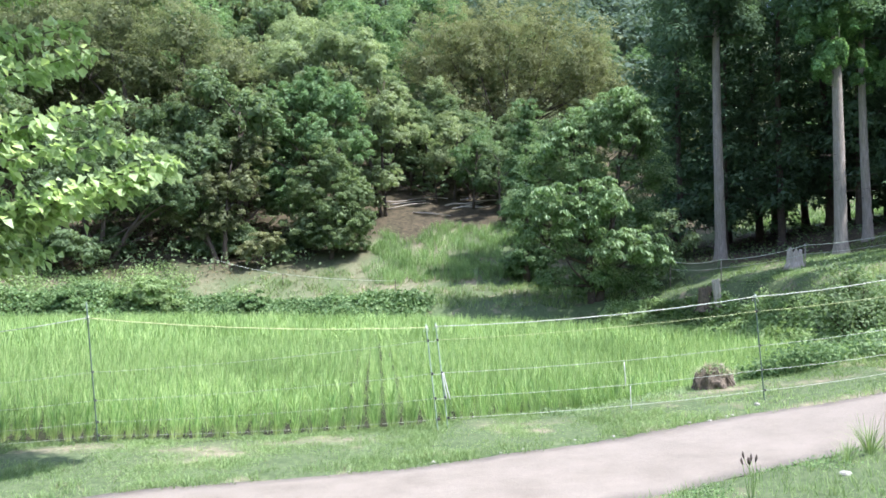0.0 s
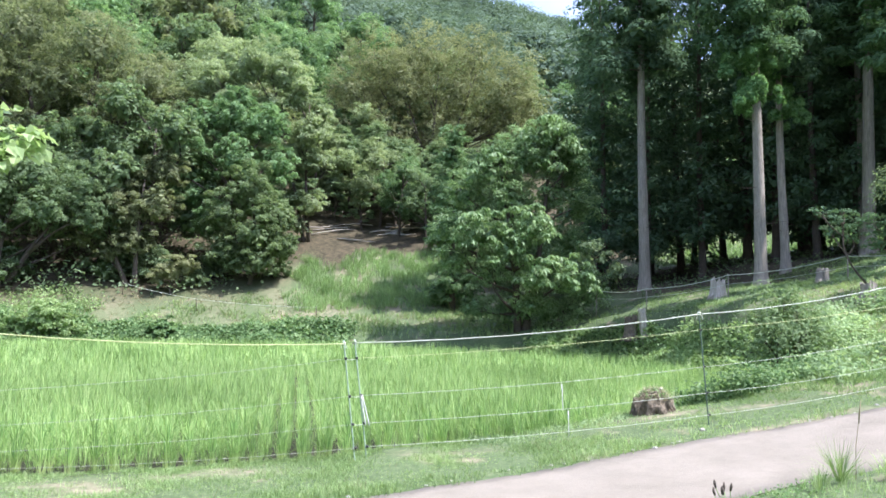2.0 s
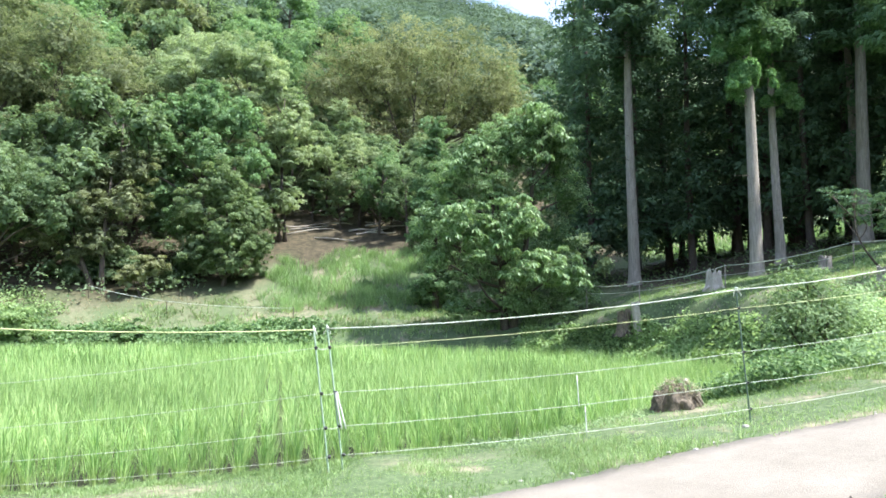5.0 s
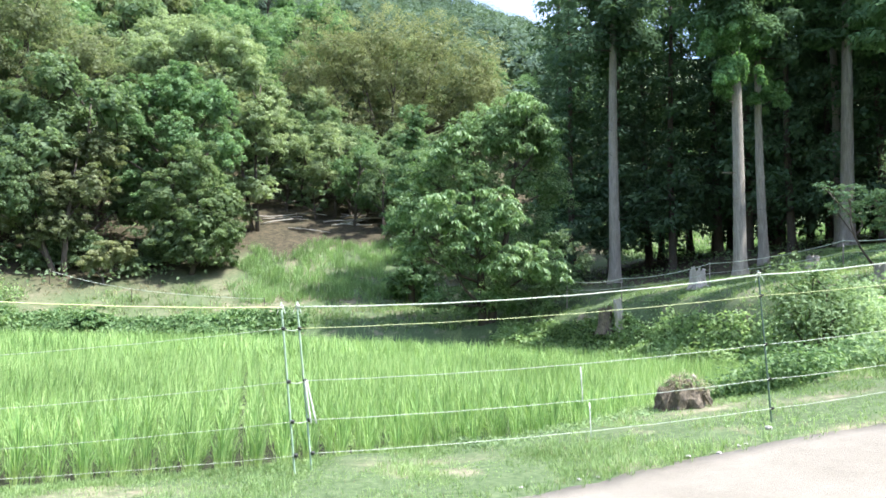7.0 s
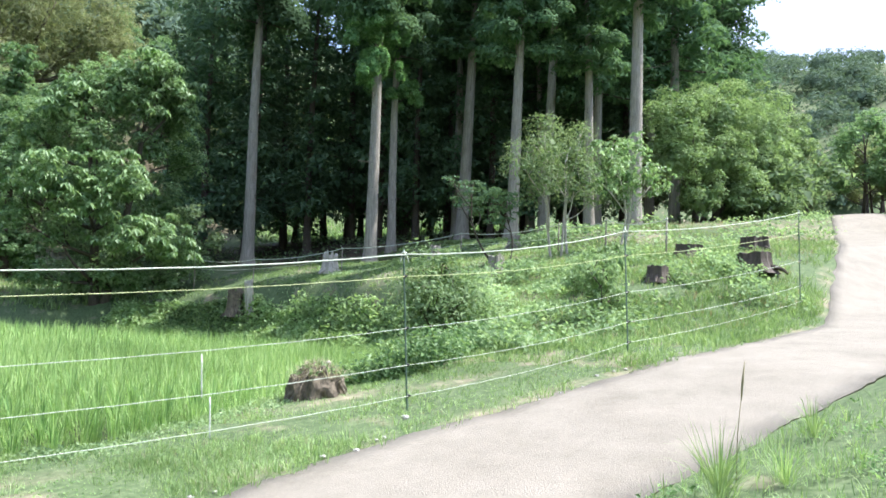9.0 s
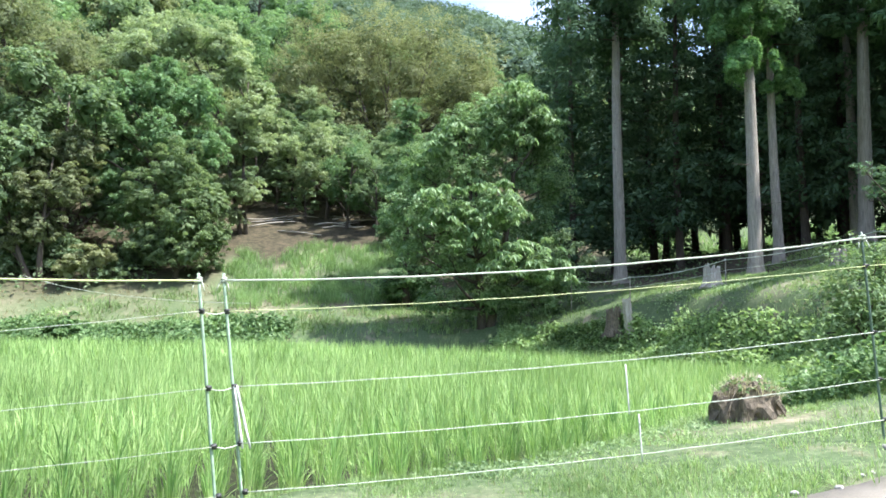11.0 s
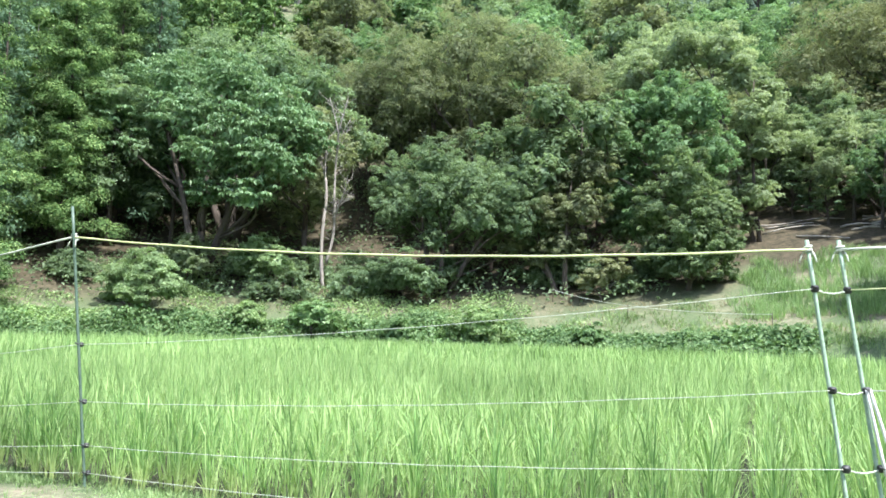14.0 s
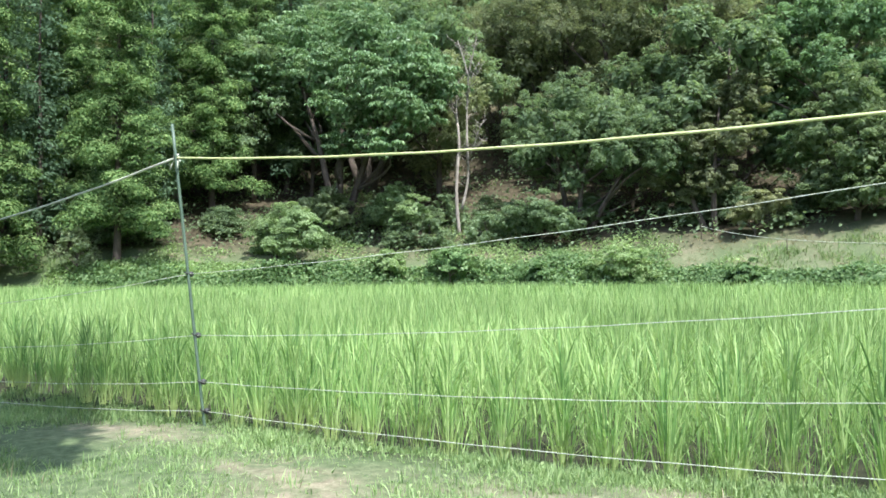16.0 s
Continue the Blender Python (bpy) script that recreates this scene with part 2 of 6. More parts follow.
def ground_material():
    """Grass sward with bare earth; forest litter where the slope is wooded; wet mud in the paddy."""
    m, nt, out = shader("earth_and_sward")
    n1 = noise_of(nt, 0.7, 6.0)
    n2 = noise_of(nt, 14.0, 5.0)
    n3 = noise_of(nt, 90.0, 3.0)
    sward = ramp(nt, n2, [(0.25, (0.042, 0.066, 0.028)), (0.5, (0.085, 0.122, 0.054)), (0.75, (0.155, 0.19, 0.1))])
    dry = ramp(nt, n2, [(0.3, (0.2, 0.165, 0.115)), (0.7, (0.33, 0.285, 0.205))])
    litter = ramp(nt, n2, [(0.3, (0.042, 0.038, 0.027)), (0.7, (0.092, 0.08, 0.058))])
    litter = mixed(nt, 1.0, litter, ramp(nt, noise_of(nt, 2.2, 6.0, 0.75), [(0.36, (0.45, 0.5, 0.4)), (0.62, (1.45, 1.35, 1.2))]), "MULTIPLY")
    mud = ramp(nt, n2, [(0.3, (0.02, 0.024, 0.012)), (0.7, (0.05, 0.052, 0.028))])
    at = nt.nodes.new("ShaderNodeAttribute")
    at.attribute_name = "cover"
    sep = nt.nodes.new("ShaderNodeSeparateColor")
    nt.links.new(at.outputs["Color"], sep.inputs["Color"])
    bare = ramp(nt, n1, [(0.56, (0, 0, 0)), (0.66, (0.75, 0.75, 0.75))])
    c = mixed(nt, bare, sward, dry)
    worn = mixed(nt, 1.0, sep.outputs["Red"], ramp(nt, noise_of(nt, 4.5, 6.0, 0.7), [(0.4, (0.25, 0.25, 0.25)), (0.58, (1.15, 1.15, 1.15))]), "MULTIPLY")
    c = mixed(nt, worn, c, dry)
    c = mixed(nt, sep.outputs["Green"], c, litter)
    c = mixed(nt, sep.outputs["Blue"], c, mud)
    g = ramp(nt, n3, [(0.3, (0.75, 0.75, 0.75)), (0.7, (1.2, 1.2, 1.2))])
    c = mixed(nt, 1.0, c, g, "MULTIPLY")
    b = node(nt, "ShaderNodeBsdfPrincipled", Roughness=0.95)
    b.inputs["Specular IOR Level"].default_value = 0.2
    nt.links.new(c, b.inputs["Base Color"])
    bp = node(nt, "ShaderNodeBump", Strength=0.5, Distance=0.012)
    nt.links.new(n2, bp.inputs["Height"])
    nt.links.new(bp.outputs["Normal"], b.inputs["Normal"])
    nt.links.new(b.outputs[0], out.inputs["Surface"])
    return m


GROUND = ground_material()

# ---- mesh helpers ----
def mesh_np(name, verts, faces, mat, smooth=False):
    """A mesh from arrays of vertices and of faces with one and the same count of corners."""
    me = bpy.data.meshes.new(name)
    verts, faces = np.asarray(verts, np.float32), np.asarray(faces, np.int32)
    k = faces.shape[1]
    me.vertices.add(len(verts))
    me.vertices.foreach_set("co", verts.ravel())
    me.loops.add(faces.size)
    me.loops.foreach_set("vertex_index", faces.ravel())
    me.polygons.add(len(faces))
    me.polygons.foreach_set("loop_start", np.arange(0, faces.size, k, dtype=np.int32))
    me.polygons.foreach_set("loop_total", np.full(len(faces), k, np.int32))
    me.polygons.foreach_set("use_smooth", np.full(len(faces), smooth))
    me.update(calc_edges=True)
    me.materials.append(mat)
    return me


def part(name, data, parent, label=""):
    ob = new(name, data)
    ob.parent = parent
    return tagged(ob, label) if label else ob


def thing(name, label, category, group="", kind=""):
    return tagged(new(name), label, category, group, kind)


def tube(points, radii, sides=7, cap=True):
    """Vertices and quads of a tapered tube along points; the ends are closed by small rings."""
    p = np.asarray(points, float)
    r = np.asarray(radii, float)
    if cap:
        p = np.vstack([p[:1], p, p[-1:]])
        r = np.concatenate([[1e-4], r, [1e-4]])
    d = np.gradient(p, axis=0)
    d[0], d[-1] = p[min(2, len(p) - 1)] - p[0], p[-1] - p[max(-3, -len(p))]
    d /= np.linalg.norm(d, axis=1)[:, None] + 1e-9
    ref = np.where(np.abs(d[:, 2:3]) > 0.9, [[1.0, 0, 0]], [[0, 0, 1.0]])
    u = np.cross(d, ref)
    u /= np.linalg.norm(u, axis=1)[:, None]
    v = np.cross(d, u)
    a = np.arange(sides) * 2 * np.pi / sides
    ring = p[:, None] + r[:, None, None] * (np.cos(a)[None, :, None] * u[:, None] + np.sin(a)[None, :, None] * v[:, None])
    i = np.arange(len(p) - 1)[:, None] * sides
    j = np.arange(sides)[None]
    k = (j + 1) % sides
    f = np.stack([i + j, i + k, i + k + sides, i + j + sides], -1).reshape(-1, 4)
    return ring.reshape(-1, 3), f


def joined(pieces):
    vs, fs, n = [], [], 0
    for v, f in pieces:
        vs.append(v)
        fs.append(np.asarray(f) + n)
        n += len(v)
    return np.vstack(vs), np.vstack(fs)


def leaves(rng, at, out, length, width, droop=0.25, wild=0.8):
    """Leaf blades as folded diamonds, one at each place, that grow outwards."""
    n = len(at)
    nrm = out * 0.5 + rng.normal(0, wild, (n, 3)) * 0.6 + [0, 0, 0.45]
    nrm /= np.linalg.norm(nrm, axis=1)[:, None] + 1e-9
    grow = out + rng.normal(0, wild, (n, 3)) - [0, 0, droop]
    grow -= nrm * (grow * nrm).sum(1)[:, None]
    grow /= np.linalg.norm(grow, axis=1)[:, None] + 1e-9
    side = np.cross(nrm, grow)
    l = (length * rng.uniform(0.6, 1.25, n))[:, None]
    w = (width * rng.uniform(0.7, 1.25, n))[:, None] / 2
    mid = at + grow * l * 0.45
    v = np.stack([at, mid + side * w + nrm * w * 0.35, at + grow * l - [0, 0, 1] * l * 0.12, mid - side * w + nrm * w * 0.35], 1)
    return v.reshape(-1, 3), np.arange(4 * n).reshape(-1, 4)


def blob_points(rng, centres, radii, n, shell=0.55):
    """Places in the outer shells of many small blobs, with the direction outwards."""
    centres, radii = np.asarray(centres, float), np.asarray(radii, float)
    if radii.ndim == 1:
        radii = np.repeat(radii[:, None], 3, 1)
    weight = (radii.prod(1)) ** 0.66
    pick = rng.choice(len(centres), n, p=weight / weight.sum())
    d = rng.normal(0, 1, (n, 3))
    d /= np.linalg.norm(d, axis=1)[:, None]
    d[:, 2] = np.where(d[:, 2] < -0.3, -d[:, 2], d[:, 2])
    r = 1 - shell * rng.random(n) ** 1.6
    return centres[pick] + d * radii[pick] * r[:, None], d


# ---- the lie of the land ----
PADDY = np.array([(-60, 9), (-30, 7.2), (-12, 7.3), (-8, 7.62), (-5.1, 7.8), (-3.2, 7.95), (-1.8, 8.15), (-0.4, 8.65), (1.0, 9.3), (2.4, 9.75), (3.6, 10.3), (5.4, 11.6), (7.6, 13.6), (9.8, 15.6), (11.6, 22), (12.2, 30.5),
                  (8.5, 34.8), (1, 37), (-7, 39.5), (-15, 40.5), (-23.5, 39.5), (-30, 36.5), (-36.5, 30.5), (-43, 23), (-60, 18)], float)
ROAD_L = np.array([(-40, -10.5), (-14, 0.2), (-6, 3.9), (-3, 5.3), (-0.4, 5.95), (2.4, 7.25), (4.4, 7.85), (8.6, 8.3), (14, 9.4), (24, 14.4), (60, 35)], float)
ROAD_R = np.array([(-40, -13.6), (-14, -2.5), (-6, 1.3), (-3, 2.5), (-0.4, 3.3), (2.1, 4.35), (4.6, 5.3), (8.6, 5.8), (14, 6.9), (24, 11.8), (60, 32.2)], float)


def smooth(x, a, b):
    t = np.clip((np.asarray(x, float) - a) / (b - a), 0, 1)
    return t * t * (3 - 2 * t)


def outside(x, y, poly=PADDY):
    """Signed distance to a closed outline: positive outside."""
    px, py = np.asarray(x, float), np.asarray(y, float)
    best, inside = np.full(px.shape, 1e9), np.zeros(px.shape, bool)
    for (ax, ay), (bx, by) in zip(poly, np.roll(poly, -1, 0)):
        ex, ey = bx - ax, by - ay
        t = np.clip(((px - ax) * ex + (py - ay) * ey) / (ex * ex + ey * ey), 0, 1)
        best = np.minimum(best, np.hypot(px - ax - t * ex, py - ay - t * ey))
        cross = (ay > py) != (by > py)
        with np.errstate(divide="ignore", invalid="ignore"):
            inside ^= cross & (px < ex * (py - ay) / (ey if ey else 1e-9) + ax)
    return np.where(inside, -best, best)


def foot(x, y):
    """How far a place lies beyond the foot of the wooded hill."""
    x, y = np.asarray(x, float), np.asarray(y, float)
    ang = np.degrees(np.arctan2(x, y + 6))
    r = 50 + 36 * smooth(ang, 6, 30) + 40 * smooth(ang, 30, 60)
    return np.hypot(x + 4 * (1 - smooth(ang, 0, 20)), y + 6) - r


def mud_level(x, y):
    return -0.16 - 0.38 * smooth(x, -2, 12) * smooth(y, 12, 33)


def height(x, y):
    x, y = np.asarray(x, float), np.asarray(y, float)
    out = outside(x, y)
    near = np.interp(x, [-60, -12, -5, 0, 2.4, 5, 8.7, 15, 22, 40, 80], [-1.2, -0.3, -0.12, 0.0, 0.1, 0.39, 0.95, 1.45, 2.0, 3.6, 6.5])
    road_near = np.interp(x, ROAD_R[:, 0], ROAD_R[:, 1])
    near = near + 0.75 * smooth(road_near - y, 0.1, 7.0) + 0.12 * smooth(road_near - y, 0.0, 0.5)
    terrace = -0.6 + 0.13 * x + 0.05 * y - 0.35 * smooth(-x, -16, -10)
    terrace = np.minimum(terrace, 9 + 0 * x) + 0.6 * smooth(x, 8.5, 15) * (1 - smooth(y, 22, 34))
    terrace = terrace - 0.35 * (1 - smooth(out, 1, 7)) * smooth(y, 12, 24)
    terrace = terrace + 0.7 * smooth(y + 0.3 * (x - 20), 20.5, 24) * smooth(x, 19, 23)
    right = (np.maximum(terrace, 0.1)) * smooth(out, 0.1, 1.6)
    shelf = 0.75 * smooth(out, 0.0, 2.2) + 0.21 * np.maximum(out - 1.0, 0)
    shelf = np.minimum(shelf, 4.2 + 0.05 * out)
    wr = smooth(x, 3, 13)
    far = shelf * (1 - wr) + right * wr
    wf = smooth(y, 9.2, 13.5) * smooth(x + 0.0 * y, 3, 7) + (1 - smooth(x, 3, 7)) * smooth(y, 16, 26)
    wf = np.maximum(wf, smooth(y, 16, 26))
    z = near * (1 - wf) + far * wf
    f = foot(x, y)
    up = np.maximum(f, 0)
    ang = np.degrees(np.arctan2(x, y + 6))
    hill = 0.2 * np.minimum(up, 20) + (0.66 + 0.14 * smooth(-ang, 15, 40)) * np.maximum(up - 20, 0)
    top = 104 - 34 * smooth(ang, -14, 14) - 30 * smooth(ang, 18, 50)
    hill = top * (1 - np.exp(-hill / top)) * 1.12
    z = z + hill
    # the far ridge, which closes the valley
    away = np.hypot(x, y)
    crest = np.interp(np.degrees(np.arctan2(x, y)), [-60, -30, -14, -5, 0, 8, 11, 14, 16, 20, 50, 60], [0.62, 0.58, 0.51, 0.438, 0.425, 0.407, 0.39, 0.368, 0.348, 0.33, 0.325, 0.3])
    w = smooth(away, 135, 280) * smooth(y, 20, 60)
    z = z * (1 - w) + w * (crest * np.minimum(away, 285) + 1.6)
    soil = mud_level(x, y)
    return np.where(out < 0, soil + (np.minimum(z, 0.05) - soil) * smooth(out, -0.35, 0.0), z)


def bare_earth(x, y):
    """Trodden spots of bare earth in the verge."""
    spots = ((-5.4, 7.5, 0.8, 0.2), (-3.5, 7.25, 0.5, 0.16), (-2.9, 7.0, 0.45, 0.2), (-2.3, 7.6, 0.7, 0.14), (-1.4, 7.7, 0.5, 0.14), (1.2, 8.6, 0.6, 0.15), (4.9, 10.0, 0.6, 0.2), (6.3, 9.6, 0.6, 0.2), (-3.2, 6.6, 0.4, 0.14))
    return np.clip(sum(np.exp(-(((x - a) / w) ** 2 + ((y - b) / h) ** 2)) for a, b, w, h in spots), 0, 1)


def ground_z(x, y):
    return float(height(np.array([x]), np.array([y]))[0])


def axis(stops):
    """Grid lines: each stop gives a start and a step up to the next."""
    vals = []
    for (a, step), (b, _) in zip(stops, stops[1:]):
        vals.extend(np.arange(a, b, step))
    return np.array(vals)


gx = axis([(-1500, 150), (-210, 6), (-60, 1.6), (-20, 0.5), (-9, 0.25), (12, 0.5), (26, 1.6), (60, 6), (288, 150), (1501, 1)])
gy = axis([(-1200, 150), (-60, 6), (-12, 0.8), (1, 0.25), (12, 0.5), (18, 1.0), (60, 2.5), (110, 6), (330, 150), (1501, 1)])
GX, GY = np.meshgrid(gx, gy)
GZ = height(GX.ravel(), GY.ravel()).reshape(GX.shape)
rough_z = np.array([noise.noise((x * 0.9, y * 0.9, 3.1)) * 0.05 + noise.noise((x * 3.1, y * 3.1, 1.7)) * 0.008 for x, y in zip(GX.ravel(), GY.ravel())]).reshape(GX.shape)
road_l, road_r = np.interp(GX, ROAD_L[:, 0], ROAD_L[:, 1]), np.interp(GX, ROAD_R[:, 0], ROAD_R[:, 1])
on_road = smooth(GY, road_r, road_r + 0.3) * (1 - smooth(GY, road_l - 0.3, road_l))
GZ = GZ + rough_z * (1 - on_road) - 0.045 * on_road
nx, ny = len(gx), len(gy)
idx = np.arange(nx * ny).reshape(ny, nx)
quads = np.stack([idx[:-1, :-1], idx[:-1, 1:], idx[1:, 1:], idx[1:, :-1]], -1).reshape(-1, 4)
ground_me = mesh_np("ground", np.stack([GX, GY, GZ], -1).reshape(-1, 3), quads, GROUND, True)
OUT = outside(GX.ravel(), GY.ravel())
FOOT = foot(GX.ravel(), GY.ravel())
ux, uy = GX.ravel(), GY.ravel()
patchy = np.array([noise.noise((x * 0.23, y * 0.23, 7.0)) for x, y in zip(ux, uy)])
dry = smooth(patchy, 0.16, 0.4) * smooth(OUT, 3, 5) * smooth(uy, 20, 30) * (1 - smooth(ux, 6, 12)) * 0.65
dry = np.maximum(dry, 0.9 * bare_earth(ux, uy))
dry = np.maximum(dry, 0.85 * np.exp(-((uy - np.interp(ux, ROAD_L[:, 0], ROAD_L[:, 1]) - 0.06) / 0.13) ** 2) * smooth(patchy + 0.3 * np.sin(ux * 5), -0.2, 0.2))
shelf_dry = smooth(FOOT + 1.6 * patchy + 0.5 * np.sin(ux * 0.8), -3.4, -1.4) * (1 - smooth(FOOT, 4, 8)) * smooth(-ux, -4, 2) * smooth(uy, 30, 36)
dry = np.maximum(dry, 0.3 * shelf_dry * smooth(patchy + 0.25 * np.sin(ux * 1.9 + uy), -0.3, 0.35))
dry = np.maximum(dry, 0.6 * smooth(patchy + 0.2 * np.sin(ux * 1.1 + 0.7 * uy), 0.02, 0.3) * smooth(ux, 10, 13) * (1 - smooth(ux, 32, 40)) * smooth(uy, 11, 13) * (1 - smooth(uy, 24, 28)) * smooth(OUT, 1, 2))
strip = smooth(FOOT, 1.5, 3) * (1 - smooth(FOOT, 9, 12)) * np.exp(-((ux + 7.1 + 0.4 * np.sin(uy * 1.7)) / 0.9) ** 2)
dry = np.maximum(dry, 0.5 * strip)
litter = smooth(FOOT + 2.2 * patchy, 2.5, 7)
wobble = np.sin(ux * 1.3) * 0.8 + np.sin(uy * 0.9 + ux * 0.4) * 0.9
clearing = smooth(ux, -7.7, -6.1) * (1 - smooth(ux, 3, 6)) * (1 - smooth(FOOT + wobble, 8.5, 11))
litter = litter * (1 - clearing * 0.9) * (1 - 0.85 * smooth(FOOT, 26, 40))
litter = litter * (1 - smooth(ux, 20, 26) * smooth(uy, 57, 60) * (1 - smooth(uy, 84, 95)))
wood_floor = smooth(ux, 12.5, 16) * (1 - smooth(uy, 57, 60)) * smooth(uy + 0.45 * (ux - 15), 34, 37)
litter = np.maximum(litter, wood_floor)
mud = smooth(-OUT, -0.08, 0.1)
col = ground_me.color_attributes.new("cover", "FLOAT_COLOR", "POINT")
col.data.foreach_set("color", np.stack([dry, litter, mud, np.ones_like(mud)], -1).astype(np.float32).ravel())
tagged(new("ground", ground_me), "grassy verge, paddy soil and wooded hillside", "ground", kind="structure")

# the narrow farm road: a slab with a broken edge
rx = axis([(-40, 1.0), (-8, 0.12), (12, 0.5), (60.5, 1)])
lo, hi = np.interp(rx, ROAD_R[:, 0], ROAD_R[:, 1]), np.interp(rx, ROAD_L[:, 0], ROAD_L[:, 1])
lo = lo + np.array([noise.noise((x * 1.7, 0.3, 0)) * 0.08 + noise.noise((x * 6.1, 0.3, 0)) * 0.05 for x in rx])
hi = hi + np.array([noise.noise((x * 1.7, 9.3, 0)) * 0.09 + noise.noise((x * 6.1, 9.3, 0)) * 0.06 for x in rx])
cross = np.linspace(0, 1, 9)
RX = np.repeat(rx[:, None], 9, 1)
RY = lo[:, None] + (hi - lo)[:, None] * cross[None]
RZ = height(RX.ravel(), RY.ravel()).reshape(RX.shape) + 0.02 * np.sin(np.pi * cross)[None] + 0.004
top = np.stack([RX, RY, RZ], -1).reshape(-1, 3)
ri = np.arange(len(top)).reshape(RX.shape)
rq = np.stack([ri[:-1, :-1], ri[1:, :-1], ri[1:, 1:], ri[:-1, 1:]], -1).reshape(-1, 4)
skirt = []
for c in (0, 8):
    a, b = ri[:-1, c], ri[1:, c]
    low = len(top) + (0 if c == 0 else len(rx)) + np.arange(len(rx))
    skirt.append(np.stack([a, b, low[1:], low[:-1]], -1))
bottom = np.vstack([top[ri[:, 0]] - [0, 0, 0.14], top[ri[:, 8]] - [0, 0, 0.14]])
tagged(new("road", mesh_np("road", np.vstack([top, bottom]), np.vstack([rq, *skirt]), ROADMAT, True)), "narrow sun-bleached concrete farm road with a worn edge", "road", kind="structure")

# ---- rice ----
def blades(rng, x, y, z, count, length, width, segs, lean=0.22, arch=0.35, rise=0.0):
    """Long arching blades in tufts: count for each place."""
    n = len(x) * count
    bx, by, bz = np.repeat(x, count), np.repeat(y, count), np.repeat(z, count)
    a = rng.uniform(0, 2 * np.pi, n)
    s = np.minimum(np.abs(rng.normal(0, lean, n)) + 0.03, 1.6 * lean + 0.1)
    bz = bz + rise * rng.random(n)
    l = length * rng.uniform(0.7, 1.12, n)
    d = np.stack([np.cos(a), np.sin(a)], -1)
    w = width * rng.uniform(0.7, 1.3, n)
    bend = arch * rng.random(n) ** 2
    face = a + np.pi / 2 + rng.normal(0, 0.5, n)
    sx, sy = np.cos(face), np.sin(face)
    r0 = 0.055 * rng.random(n)
    vs = []
    for i in range(segs + 1):
        t = i / segs
        off = l * (s * t + bend * t ** 2.5) + r0
        up = l * t * np.sqrt(np.maximum(1 - s * s, 0.2)) - l * bend * 0.75 * t ** 3
        cx, cy, cz = bx + d[:, 0] * off, by + d[:, 1] * off, bz + up
        ww = w * (0.55 + 0.9 * t - 1.42 * t * t) * 0.9
        vs += [np.stack([cx - sx * ww, cy - sy * ww, cz], -1), np.stack([cx + sx * ww, cy + sy * ww, cz], -1)]
    v = np.stack(vs, 1)
    per = 2 * (segs + 1)
    f = np.stack([np.arange(n)[:, None] * per + np.array([2 * i, 2 * i + 1, 2 * i + 3, 2 * i + 2]) for i in range(segs)], 1)
    return v.reshape(-1, 3), f.reshape(-1, 4)


rng = np.random.default_rng(11)
row_dir, hill_dir = np.array([math.cos(0.12), math.sin(0.12)]), np.array([-math.sin(0.12), math.cos(0.12)])
ri_, rj_ = np.meshgrid(np.arange(-205, 70), np.arange(0, 250))
hx = -0.4 + ri_ * 0.3 * row_dir[0] + rj_ * 0.19 * hill_dir[0]
hy = 6.0 + ri_ * 0.3 * row_dir[1] + rj_ * 0.19 * hill_dir[1]
hx, hy = (hx + rng.normal(0, 0.04, hx.shape)).ravel(), (hy + rng.normal(0, 0.035, hy.shape)).ravel()
keep = (hx > -48) & (hy < 45)
hx, hy = hx[keep], hy[keep]
edge = -outside(hx, hy)
keep = edge > 0.06
hx, hy, edge = hx[keep], hy[keep], edge[keep]
dist = np.hypot(hx - 0.2, hy - 4.0)
FRONT = (edge < 0.34) & (hx > -9.5) & (hx < 4.2) & (hy < 11)
NEARR = (dist < 9.0) & ~FRONT
MIDR = (dist >= 9.0) & (dist < 20) & ~FRONT
FARR = (dist >= 20) & (rng.random(len(dist)) < 0.62) & ~FRONT
pieces = []
for mask, layers in ((NEARR, ((8, 0.66, 0.006, 1, 0.13, 0.1, 0.0), (26, 0.25, 0.0068, 2, 0.24, 0.25, 0.6), (11, 0.28, 0.0066, 2, 0.5, 0.4, 0.5))), (MIDR, ((3, 0.68, 0.01, 1, 0.15, 0.1, 0.0), (14, 0.27, 0.0102, 1, 0.24, 0.2, 0.6), (6, 0.29, 0.0102, 1, 0.5, 0.3, 0.52))), (FARR, ((6, 0.9, 0.027, 2, 0.3, 0.8, 0.0),))):
    for part_of in np.array_split(np.flatnonzero(mask), 6):
        tall = 1 + 0.05 * float(rng.normal())
        for count, length, width, segs, lean, arch, rise in layers:
            pieces.append(blades(rng, hx[part_of], hy[part_of], mud_level(hx[part_of], hy[part_of]) - 0.01, count, length * tall, width, segs, lean, arch, rise))
rv, rf = joined(pieces)
tagged(new("rice_field", mesh_np("rice_field", rv, rf, RICE)), "dense green rice plants in rows filling the paddy", "rice", kind="stuff")
clump_meshes = []
for k in range(7):
    layers = ((18, 0.64, 0.006, 2, 0.12, 0.12, 0.0), (62, 0.26, 0.0068, 3, 0.28, 0.3, 0.58), (12, 0.34, 0.0065, 3, 0.34, 0.45, 0.25))
    v, f = joined([blades(rng, np.zeros(1), np.zeros(1), np.zeros(1), c, l, w, sg, le, ar, ri) for c, l, w, sg, le, ar, ri in layers])
    clump_meshes.append(mesh_np("rice_plant", v, f, RICEPLANT))
